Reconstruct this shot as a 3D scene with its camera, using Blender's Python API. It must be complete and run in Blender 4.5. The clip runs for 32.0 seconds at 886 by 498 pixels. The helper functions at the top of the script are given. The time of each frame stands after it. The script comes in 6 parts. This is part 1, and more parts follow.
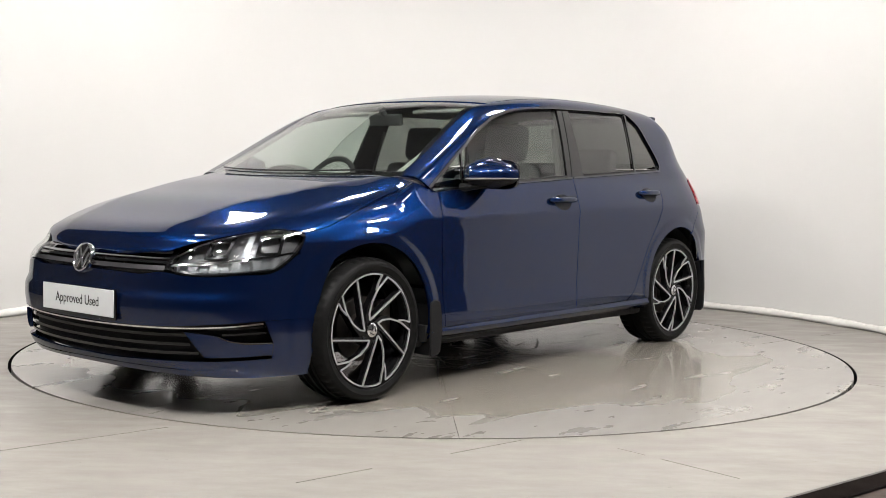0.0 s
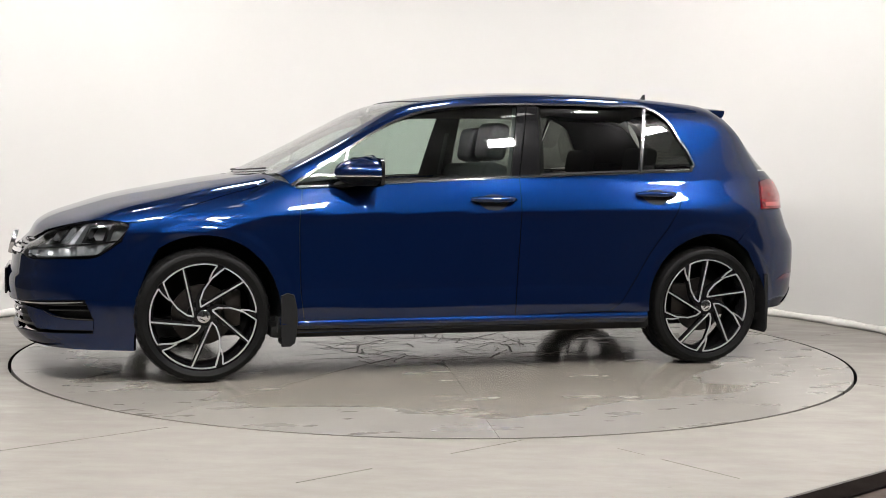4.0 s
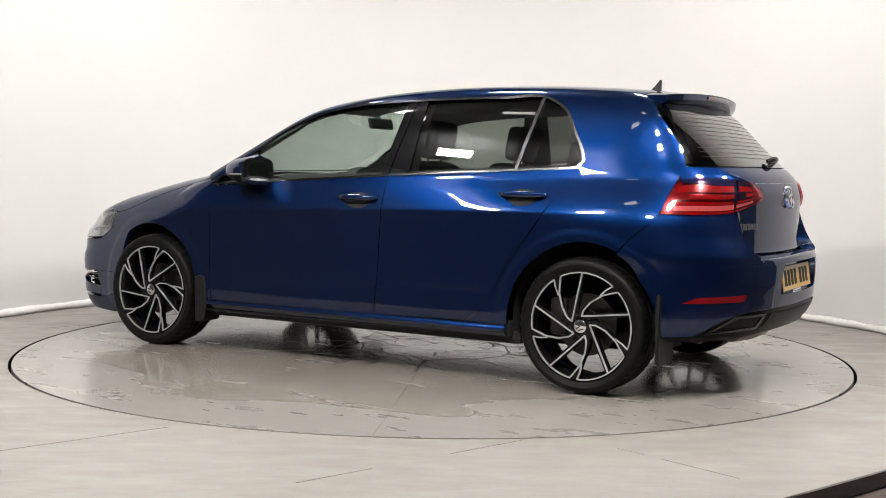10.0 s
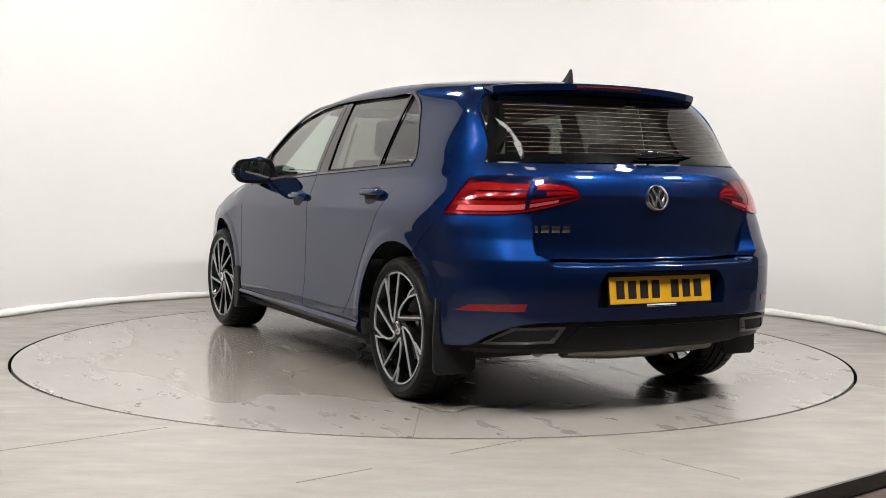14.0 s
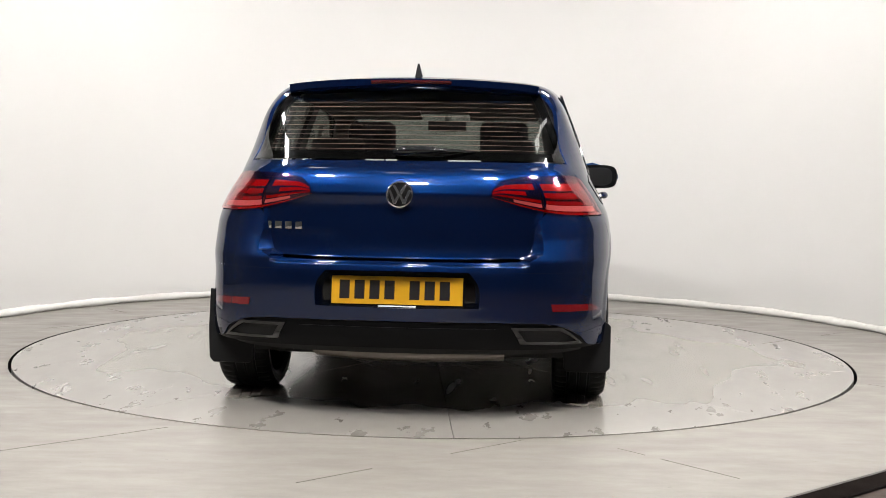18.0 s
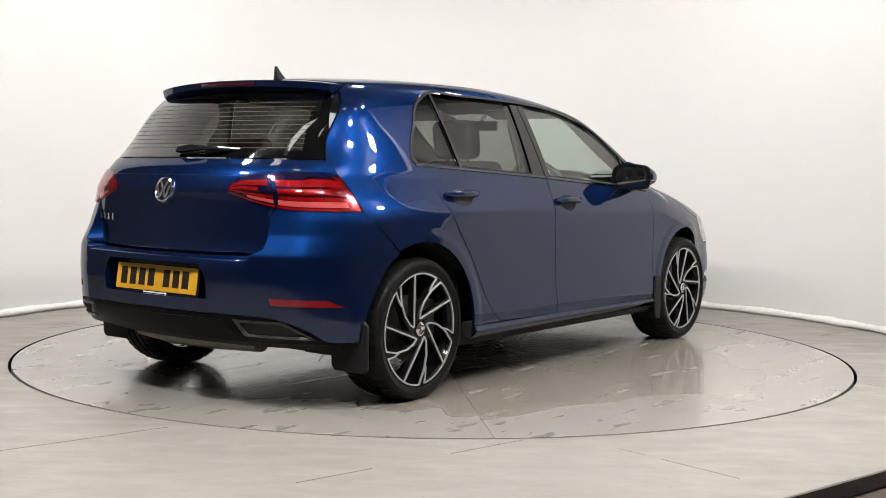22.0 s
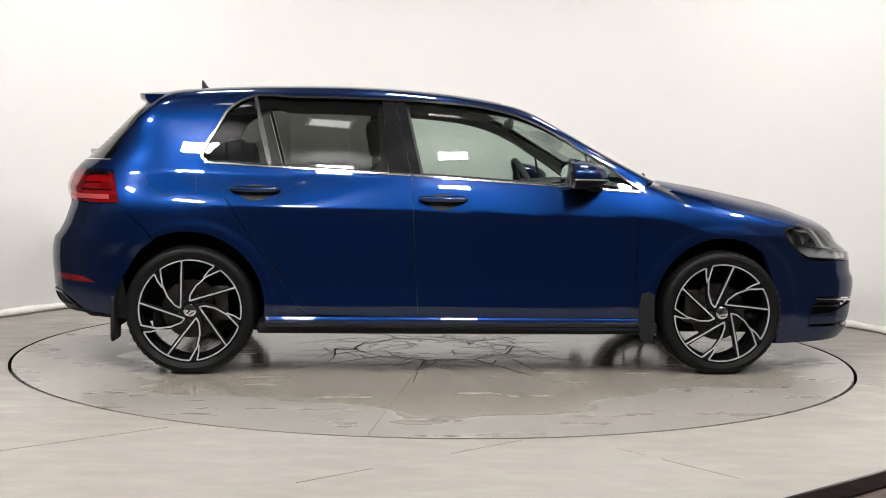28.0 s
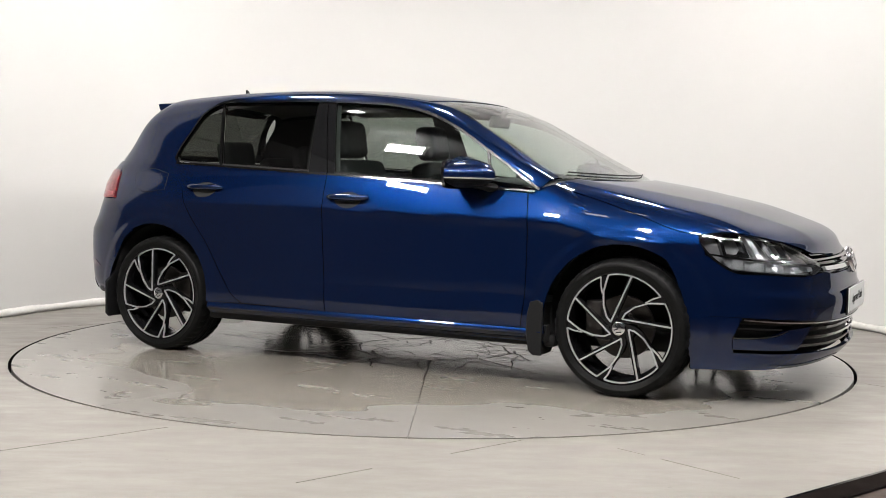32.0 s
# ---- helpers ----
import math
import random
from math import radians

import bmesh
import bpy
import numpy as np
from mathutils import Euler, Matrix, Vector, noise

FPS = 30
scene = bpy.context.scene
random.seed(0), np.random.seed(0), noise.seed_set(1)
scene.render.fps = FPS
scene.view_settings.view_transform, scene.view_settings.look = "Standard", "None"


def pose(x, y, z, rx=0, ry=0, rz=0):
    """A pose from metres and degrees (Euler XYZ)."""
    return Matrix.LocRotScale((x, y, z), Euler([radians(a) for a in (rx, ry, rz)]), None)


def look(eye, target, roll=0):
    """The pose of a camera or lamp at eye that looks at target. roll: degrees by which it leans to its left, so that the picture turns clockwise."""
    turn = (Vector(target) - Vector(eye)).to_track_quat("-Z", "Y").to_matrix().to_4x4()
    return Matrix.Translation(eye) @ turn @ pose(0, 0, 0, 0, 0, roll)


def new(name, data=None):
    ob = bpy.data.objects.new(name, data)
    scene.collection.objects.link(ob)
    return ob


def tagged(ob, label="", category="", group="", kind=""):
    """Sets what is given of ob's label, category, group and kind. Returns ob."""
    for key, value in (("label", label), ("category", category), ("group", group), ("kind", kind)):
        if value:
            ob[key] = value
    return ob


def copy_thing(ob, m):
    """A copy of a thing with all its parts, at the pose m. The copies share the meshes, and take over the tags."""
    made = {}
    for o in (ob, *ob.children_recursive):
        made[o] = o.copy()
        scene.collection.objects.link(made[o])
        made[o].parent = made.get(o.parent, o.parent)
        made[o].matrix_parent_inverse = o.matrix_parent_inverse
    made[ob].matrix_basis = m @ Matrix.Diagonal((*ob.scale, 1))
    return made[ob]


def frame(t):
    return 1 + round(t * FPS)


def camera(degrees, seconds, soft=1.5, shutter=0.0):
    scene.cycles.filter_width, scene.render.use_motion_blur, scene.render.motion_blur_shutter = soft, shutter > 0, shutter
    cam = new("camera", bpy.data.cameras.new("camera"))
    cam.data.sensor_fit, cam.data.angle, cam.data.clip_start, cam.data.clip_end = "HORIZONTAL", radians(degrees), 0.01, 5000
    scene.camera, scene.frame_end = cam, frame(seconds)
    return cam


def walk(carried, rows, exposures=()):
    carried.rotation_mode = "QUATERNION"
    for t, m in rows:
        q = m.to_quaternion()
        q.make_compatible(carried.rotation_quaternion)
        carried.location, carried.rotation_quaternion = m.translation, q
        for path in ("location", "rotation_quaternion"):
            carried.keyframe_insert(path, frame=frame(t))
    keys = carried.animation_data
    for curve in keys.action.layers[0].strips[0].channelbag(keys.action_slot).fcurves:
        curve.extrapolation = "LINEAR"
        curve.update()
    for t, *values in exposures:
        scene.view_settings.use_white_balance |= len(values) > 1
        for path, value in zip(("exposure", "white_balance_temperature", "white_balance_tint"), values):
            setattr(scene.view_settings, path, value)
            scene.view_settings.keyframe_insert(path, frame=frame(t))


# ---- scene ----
cam = camera(41.8, 32.0, soft=0.65)
EYE = Vector((0.0, -6.538, 0.983))
AIM = EYE + Vector((0.00654, 0.99795, -0.06372)) * 6.0
walk(cam, [(0, look(EYE, AIM, 0.909)), (32, look(EYE, AIM, 0.909))], exposures=[(0, 0.0), (32, 0.0)])


def turn_at(t):
    """Heading of the turntable and of the car's nose, in degrees, at t seconds."""
    return 181.38 - 8.029 * (t - 6.0)


# ---- world and light ----
world = bpy.data.worlds.new("world")
scene.world = world
world.use_nodes = True
world.node_tree.nodes["Background"].inputs[0].default_value = (0.9, 0.95, 1.0, 1)
world.node_tree.nodes["Background"].inputs[1].default_value = 0.03

ROOM_R = 3.06
CEIL = 3.7


# ---- materials ----
def mat(name, color, rough=0.5, metal=0.0, grain=0.0, grain_size=60.0, bump=0.0, bump_size=120.0,
        coat=0.0, emit=None, spec=0.5, wear=0.0, coat_rough=0.03):
    m = bpy.data.materials.new(name)
    m.use_nodes = True
    nt = m.node_tree
    b = nt.nodes["Principled BSDF"]
    b.inputs["Base Color"].default_value = (*color, 1)
    b.inputs["Roughness"].default_value = rough
    b.inputs["Metallic"].default_value = metal
    b.inputs["Specular IOR Level"].default_value = spec
    b.inputs["Coat Weight"].default_value = coat
    b.inputs["Coat Roughness"].default_value = coat_rough
    if emit:
        b.inputs["Emission Color"].default_value = (*emit[0], 1)
        b.inputs["Emission Strength"].default_value = emit[1]
    tc = nt.nodes.new("ShaderNodeTexCoord")
    if grain > 0:
        n = nt.nodes.new("ShaderNodeTexNoise")
        n.inputs["Scale"].default_value = grain_size
        n.inputs["Detail"].default_value = 6
        nt.links.new(tc.outputs["Object"], n.inputs["Vector"])
        mx = nt.nodes.new("ShaderNodeMix")
        mx.data_type = "RGBA"
        mx.inputs["A"].default_value = (*[c * (1 - grain) for c in color], 1)
        mx.inputs["B"].default_value = (*[min(1, c * (1 + grain)) for c in color], 1)
        nt.links.new(n.outputs["Fac"], mx.inputs["Factor"])
        nt.links.new(mx.outputs["Result"], b.inputs["Base Color"])
    if wear > 0:
        n2 = nt.nodes.new("ShaderNodeTexNoise")
        n2.inputs["Scale"].default_value = 7
        n2.inputs["Detail"].default_value = 8
        nt.links.new(tc.outputs["Object"], n2.inputs["Vector"])
        mr = nt.nodes.new("ShaderNodeMapRange")
        mr.inputs["From Min"].default_value = 0.3
        mr.inputs["From Max"].default_value = 0.7
        mr.inputs["To Min"].default_value = max(0.01, rough - wear)
        mr.inputs["To Max"].default_value = rough + wear
        nt.links.new(n2.outputs["Fac"], mr.inputs["Value"])
        nt.links.new(mr.outputs["Result"], b.inputs["Roughness"])
    if bump > 0:
        n3 = nt.nodes.new("ShaderNodeTexNoise")
        n3.inputs["Scale"].default_value = bump_size
        n3.inputs["Detail"].default_value = 4
        nt.links.new(tc.outputs["Object"], n3.inputs["Vector"])
        bp = nt.nodes.new("ShaderNodeBump")
        bp.inputs["Strength"].default_value = bump
        bp.inputs["Distance"].default_value = 0.002
        nt.links.new(n3.outputs["Fac"], bp.inputs["Height"])
        nt.links.new(bp.outputs["Normal"], b.inputs["Normal"])
    return m


def glass(name, tint, gloss=0.015):
    """A thin pane: tinted see-through with the Fresnel gloss of its two faces."""
    m = bpy.data.materials.new(name)
    m.use_nodes = True
    nt = m.node_tree
    nt.nodes.clear()
    out = nt.nodes.new("ShaderNodeOutputMaterial")
    mix = nt.nodes.new("ShaderNodeMixShader")
    tr = nt.nodes.new("ShaderNodeBsdfTransparent")
    tr.inputs[0].default_value = (*tint, 1)
    gl = nt.nodes.new("ShaderNodeBsdfGlossy")
    gl.inputs["Roughness"].default_value = gloss
    lw = nt.nodes.new("ShaderNodeLayerWeight")
    lw.inputs["Blend"].default_value = 0.5
    pw = nt.nodes.new("ShaderNodeMath")
    pw.operation = "POWER"
    pw.inputs[1].default_value = 5.0
    one = nt.nodes.new("ShaderNodeMath")
    one.operation = "MULTIPLY_ADD"
    one.inputs[1].default_value, one.inputs[2].default_value = 0.957, 0.043
    den = nt.nodes.new("ShaderNodeMath")
    den.inputs[1].default_value = 1.0
    half = nt.nodes.new("ShaderNodeMath")
    half.operation = "DIVIDE"
    both = nt.nodes.new("ShaderNodeMath")
    both.operation = "MULTIPLY"
    both.inputs[1].default_value = 2.0
    nt.links.new(lw.outputs["Facing"], pw.inputs[0])
    nt.links.new(pw.outputs[0], one.inputs[0])
    nt.links.new(one.outputs[0], den.inputs[0])
    nt.links.new(one.outputs[0], half.inputs[0])
    nt.links.new(den.outputs[0], half.inputs[1])
    nt.links.new(half.outputs[0], both.inputs[0])
    nt.links.new(both.outputs[0], mix.inputs[0])
    nt.links.new(tr.outputs[0], mix.inputs[1])
    nt.links.new(gl.outputs[0], mix.inputs[2])
    nt.links.new(mix.outputs[0], out.inputs[0])
    return m


def paint_material():
    """Blue flake coat under a clear lacquer: the flakes keep their colour at all angles, the lacquer mirrors by Fresnel."""
    m = bpy.data.materials.new("blue_metallic_paint")
    m.use_nodes = True
    nt = m.node_tree
    nt.nodes.clear()
    out = nt.nodes.new("ShaderNodeOutputMaterial")
    tc = nt.nodes.new("ShaderNodeTexCoord")
    v = nt.nodes.new("ShaderNodeTexVoronoi")
    v.inputs["Scale"].default_value = 900
    nt.links.new(tc.outputs["Object"], v.inputs["Vector"])
    mx = nt.nodes.new("ShaderNodeMix")
    mx.data_type = "RGBA"
    mx.inputs["A"].default_value = (0.00015, 0.0042, 0.0245, 1)
    mx.inputs["B"].default_value = (0.0004, 0.0112, 0.0560, 1)
    nt.links.new(v.outputs["Color"], mx.inputs["Factor"])
    flake = nt.nodes.new("ShaderNodeBsdfAnisotropic")
    flake.inputs["Roughness"].default_value = 0.32
    nt.links.new(mx.outputs["Result"], flake.inputs["Color"])
    wide = nt.nodes.new("ShaderNodeBsdfAnisotropic")
    wide.inputs["Roughness"].default_value = 0.62
    wide.inputs["Color"].default_value = (0.00006, 0.0013, 0.0068, 1)
    flakes = nt.nodes.new("ShaderNodeAddShader")
    nt.links.new(flake.outputs[0], flakes.inputs[0])
    nt.links.new(wide.outputs[0], flakes.inputs[1])
    deep = nt.nodes.new("ShaderNodeBsdfDiffuse")
    deep.inputs["Color"].default_value = (0.0010, 0.0021, 0.0074, 1)
    base = nt.nodes.new("ShaderNodeAddShader")
    nt.links.new(flakes.outputs[0], base.inputs[0])
    nt.links.new(deep.outputs[0], base.inputs[1])
    n = nt.nodes.new("ShaderNodeTexNoise")
    n.inputs["Scale"].default_value = 420
    nt.links.new(tc.outputs["Object"], n.inputs["Vector"])
    bp = nt.nodes.new("ShaderNodeBump")
    bp.inputs["Strength"].default_value = 0.004
    bp.inputs["Distance"].default_value = 0.0006
    nt.links.new(n.outputs["Fac"], bp.inputs["Height"])
    dust = nt.nodes.new("ShaderNodeTexNoise")
    dust.inputs["Scale"].default_value = 5
    dust.inputs["Detail"].default_value = 7
    nt.links.new(tc.outputs["Object"], dust.inputs["Vector"])
    mr = nt.nodes.new("ShaderNodeMapRange")
    mr.inputs["To Min"].default_value, mr.inputs["To Max"].default_value = 0.004, 0.030
    nt.links.new(dust.outputs["Fac"], mr.inputs["Value"])
    clear = nt.nodes.new("ShaderNodeBsdfAnisotropic")
    nt.links.new(mr.outputs["Result"], clear.inputs["Roughness"])
    nt.links.new(bp.outputs["Normal"], clear.inputs["Normal"])
    fr = nt.nodes.new("ShaderNodeFresnel")
    fr.inputs["IOR"].default_value = 1.62
    mix = nt.nodes.new("ShaderNodeMixShader")
    nt.links.new(fr.outputs[0], mix.inputs[0])
    nt.links.new(base.outputs[0], mix.inputs[1])
    nt.links.new(clear.outputs[0], mix.inputs[2])
    nt.links.new(mix.outputs[0], out.inputs[0])
    return m


PAINT = paint_material()
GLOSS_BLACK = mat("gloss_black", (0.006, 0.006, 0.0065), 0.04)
BLACK = mat("black_plastic", (0.010, 0.010, 0.0105), 0.48, grain=0.25, grain_size=90, bump=0.25, bump_size=500, spec=0.12)
DIFFUSER = mat("satin_black_lower_trim", (0.005, 0.005, 0.0055), 0.30, grain=0.2, grain_size=60, spec=0.05)
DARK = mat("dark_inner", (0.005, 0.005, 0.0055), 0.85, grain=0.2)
RUBBER = mat("tyre_rubber", (0.006, 0.006, 0.006), 0.42, spec=0.08, grain=0.35, grain_size=30, bump=0.3, bump_size=260, wear=0.12)
CHROME = mat("chrome", (0.75, 0.75, 0.77), 0.10, 1.0, wear=0.04)
SATIN = mat("satin_aluminium_trim", (0.10, 0.10, 0.104), 0.17, 1.0, grain=0.08)
ALLOY = mat("machined_alloy", (0.42, 0.42, 0.43), 0.38, 0.6, grain=0.10, grain_size=200)
STEEL = mat("brake_steel", (0.055, 0.05, 0.047), 0.42, 1.0, grain=0.25, grain_size=40, wear=0.1)
EXHAUST = mat("dull_exhaust_steel", (0.14, 0.125, 0.11), 0.45, 0.9, grain=0.3, grain_size=20, wear=0.1)
GLASS_FRONT = glass("green_tinted_glass", (0.66, 0.74, 0.69))
GLASS_SCREEN = glass("windscreen_glass", (0.72, 0.78, 0.74))
GLASS_REAR = glass("dark_privacy_glass", (0.27, 0.285, 0.265))
GLASS_TAIL = glass("dark_rear_screen_glass", (0.17, 0.18, 0.165))
LENS = glass("clear_lamp_lens", (0.93, 0.94, 0.95), gloss=0.02)
FABRIC = mat("charcoal_seat_fabric", (0.020, 0.020, 0.022), 0.85, grain=0.4, grain_size=150, bump=0.5, bump_size=400)
TRIM = mat("soft_dark_interior_plastic", (0.03, 0.03, 0.031), 0.6, grain=0.2, bump=0.2, bump_size=300)
HEADLINER = mat("grey_headliner", (0.30, 0.29, 0.27), 0.9, grain=0.1)


# ---- geometry helpers ----
def part(name, bm, material, parent=None, label="", smooth=True, angle=38):
    me = bpy.data.meshes.new(name)
    bmesh.ops.recalc_face_normals(bm, faces=bm.faces) if len(bm.faces) < 200 else None
    bm.to_mesh(me)
    bm.free()
    if smooth:
        me.polygons.foreach_set("use_smooth", [True] * len(me.polygons))
        me.set_sharp_from_angle(angle=radians(angle))
    me.materials.append(material)
    ob = new(name, me)
    if parent is not None:
        ob.parent = parent
    if label:
        tagged(ob, label)
    return ob


def empty(name, label, category, group="", kind=""):
    return tagged(new(name), label, category, group, kind)


def box(bm, size, m=None, bevel=0.0, seg=2):
    """A bevelled block about the origin, laid at m."""
    r = bmesh.ops.create_cube(bm, size=1.0)
    vs = r["verts"]
    bmesh.ops.scale(bm, vec=size, verts=vs)
    if bevel > 0:
        es = list({e for v in vs for e in v.link_edges})
        r2 = bmesh.ops.bevel(bm, geom=es, offset=bevel, segments=seg, profile=0.6, affect="EDGES")
        vs = list({v for f in r2["faces"] for v in f.verts} | {v for v in vs if v.is_valid})
    if m is not None:
        bmesh.ops.transform(bm, matrix=m, verts=vs)
    return vs


def spin(bm, prof, seg=48, m=None, closed=False):
    """A ring or cap turned about the local y axis from (radius, y) pairs."""
    rows = []
    for i in range(seg):
        a = 2 * math.pi * i / seg
        rows.append([bm.verts.new((r * math.cos(a), y, r * math.sin(a))) for r, y in prof])
    n = len(prof)
    for i in range(seg):
        p, q = rows[i], rows[(i + 1) % seg]
        for j in range(n if closed else n - 1):
            k = (j + 1) % n
            bm.faces.new((p[j], q[j], q[k], p[k]))
    vs = [v for r in rows for v in r]
    if m is not None:
        bmesh.ops.transform(bm, matrix=m, verts=vs)
    return vs


def tube(bm, pts, rad, seg=8, caps=True, flat=1.0):
    """A tube through 3D points; rad may be one number or one a point."""
    pts = [Vector(p) for p in pts]
    rads = rad if hasattr(rad, "__len__") else [rad] * len(pts)
    rings = []
    for i, p in enumerate(pts):
        d = (pts[min(i + 1, len(pts) - 1)] - pts[max(i - 1, 0)]).normalized()
        a = d.cross(Vector((0, 0, 1)))
        if a.length < 0.05:
            a = d.cross(Vector((0, 1, 0)))
        a.normalize()
        b = a.cross(d)
        rings.append([bm.verts.new(p + (a * math.cos(2 * math.pi * k / seg) + b * math.sin(2 * math.pi * k / seg) * flat) * rads[i])
                      for k in range(seg)])
    for p, q in zip(rings, rings[1:]):
        for k in range(seg):
            bm.faces.new((p[k], p[(k + 1) % seg], q[(k + 1) % seg], q[k]))
    if caps:
        bm.faces.new(rings[0][::-1])
        bm.faces.new(rings[-1])


def plate(bm, outline, thick, m=None, bevel=0.0):
    """A flat slab from a 2D outline in local x, z, with its front at y = 0."""
    f = [bm.verts.new((x, 0, z)) for x, z in outline]
    b = [bm.verts.new((x, thick, z)) for x, z in outline]
    bm.faces.new(f)
    bm.faces.new(b[::-1])
    n = len(f)
    for i in range(n):
        bm.faces.new((f[i], b[i], b[(i + 1) % n], f[(i + 1) % n]))
    vs = f + b
    if m is not None:
        bmesh.ops.transform(bm, matrix=m, verts=vs)
    return vs


def spl(xs, ys, sharp=(), ease=0.0):
    """A smooth curve through knots, tabulated; ease rounds it over that length."""
    xs, ys = np.array(xs, float), np.array(ys, float)
    d = np.diff(ys) / np.diff(xs)
    s = np.zeros(len(xs))
    s[0], s[-1] = d[0], d[-1]
    for i in range(1, len(xs) - 1):
        h0, h1 = xs[i] - xs[i - 1], xs[i + 1] - xs[i]
        s[i] = (d[i - 1] * h1 + d[i] * h0) / (h0 + h1)
    tx = np.linspace(xs[0], xs[-1], 1500)
    k = np.clip(np.searchsorted(xs, tx) - 1, 0, len(xs) - 2)
    h = xs[k + 1] - xs[k]
    u = (tx - xs[k]) / h
    sl, sr = s[k].copy(), s[k + 1].copy()
    for c in sharp:
        i = int(np.argmin(abs(xs - c)))
        sr[k + 1 == i] = d[i - 1]
        if i < len(d):
            sl[k == i] = d[i]
    ty = (ys[k] * (2 * u**3 - 3 * u**2 + 1) + sl * h * (u**3 - 2 * u**2 + u)
          + ys[k + 1] * (-2 * u**3 + 3 * u**2) + sr * h * (u**3 - u**2))
    if ease > 0:
        h = tx[1] - tx[0]
        r = int(3 * ease / h)
        g = np.exp(-0.5 * (np.arange(-r, r + 1) * h / ease)**2)
        left, right = ty[0] - (ty[1] - ty[0]) * np.arange(r, 0, -1), ty[-1] + (ty[-1] - ty[-2]) * np.arange(1, r + 1)
        ty = np.convolve(np.concatenate([left, ty, right]), g / g.sum(), "valid")
    return lambda q: np.interp(q, tx, ty)


def step(a, b, v):
    u = np.clip((v - a) / (b - a), 0, 1)
    return u * u * (3 - 2 * u)


def smax(a, b, k):
    k = k * 1.4
    h = np.maximum(k - abs(a - b), 0) / k
    return np.maximum(a, b) + h * h * h * k / 6


# ---- the car's outer form: x forward, y to its left, z up ----
AXLE_F, AXLE_R, HUB_Z, WHEEL_R = 1.315, -1.315, 0.312, 0.314
ARCH_R, ARCH_Z = 0.356, 0.333
plan_low = spl([-2.2, -2.0, -1.8, -1.6, -1.3, -0.6, 0, 0.6, 1.0, 1.3, 1.6, 1.8, 2.0, 2.3],
               [0.8, 0.815, 0.856, 0.868, 0.89, 0.89, 0.89, 0.886, 0.88, 0.877, 0.82, 0.772, 0.751, 0.7], ease=0.11)
plan_up = spl([-2.2, -2.0, -1.6, -1.26, -0.6, -0.25, 0.3, 0.9, 1.3, 1.7, 2.3],
              [0.614, 0.714, 0.822, 0.852, 0.883, 0.893, 0.879, 0.857, 0.822, 0.79, 0.7], ease=0.12)
section = spl([0.10, 0.16, 0.22, 0.27, 0.31, 0.345, 0.43, 0.55, 0.68, 0.76, 0.80, 0.815, 0.86, 0.92, 0.97],
              [0.925, 0.955, 0.974, 0.9805, 0.983, 0.9835, 0.981, 0.977, 0.9758, 0.9752, 0.9785, 0.9737, 0.9582, 0.9358, 0.9143], sharp=(0.80,))
door_fold = spl([0.10, 0.27, 0.31, 0.345, 0.43, 0.50, 0.58, 1.0], [0.0, 0.0, 0.0022, 0.0035, -0.0032, -0.0012, 0.0, 0.0], sharp=(0.345, 0.43))
section_rear = spl([0.10, 0.40, 0.55, 0.70, 0.80, 0.90, 0.97, 1.0], [0.90, 0.982, 0.984, 0.982, 0.9715, 0.945, 0.918, 0.903], ease=0.03)
nose_x = spl([0.10, 0.16, 0.20, 0.25, 0.35, 0.45, 0.475, 0.505, 0.54, 0.580, 0.62, 0.66, 0.72, 0.80],
             [2.06, 2.128, 2.164, 2.187, 2.196, 2.205, 2.202, 2.187, 2.182, 2.177, 2.156, 2.11, 2.098, 2.08])
hood_z = spl([0.7, 0.9, 1.1, 1.3, 1.5, 1.7, 1.9, 2.05, 2.13, 2.20],
             [1.02, 1.005, 0.974, 0.942, 0.902, 0.86, 0.796, 0.746, 0.717, 0.66], ease=0.04)
tail_x = spl([0.10, 0.20, 0.26, 0.36, 0.46, 0.56, 0.600, 0.630, 0.638, 0.648, 0.68, 0.78, 0.86, 0.905, 0.95, 1.00, 1.03, 1.13, 1.34, 1.45],
             [-1.95, -1.997, -2.025, -2.08, -2.094, -2.1, -2.098, -2.090, -2.055, -2.014, -2.006, -2.006, -2.008, -2.015, -2.000, -1.972, -1.942, -1.834, -1.624, -1.50],
             sharp=(0.630, 0.648, 0.905), ease=0.003)
tail_side = spl([0.10, 0.20, 0.26, 0.36, 0.46, 0.56, 0.600, 0.645, 0.73, 0.78, 0.86, 0.905, 0.95, 1.00, 1.03, 1.13, 1.34, 1.45],
                [-1.95, -1.997, -2.025, -2.08, -2.094, -2.1, -2.098, -2.093, -2.046, -2.028, -2.010, -2.015, -2.000, -1.972, -1.942, -1.834, -1.624, -1.50],
                sharp=(0.645, 0.73, 0.905), ease=0.006)
roof_z = spl([-1.9, -1.7, -1.5, -1.2, -0.8, -0.4, 0.0, 0.2, 0.35, 0.6],
             [1.35, 1.378, 1.406, 1.431, 1.447, 1.445, 1.416, 1.388, 1.361, 1.32], ease=0.08)
screen_x = spl([0.85, 0.97, 1.1, 1.2, 1.3, 1.42], [1.34, 1.11, 0.85, 0.662, 0.475, 0.25], ease=0.03)


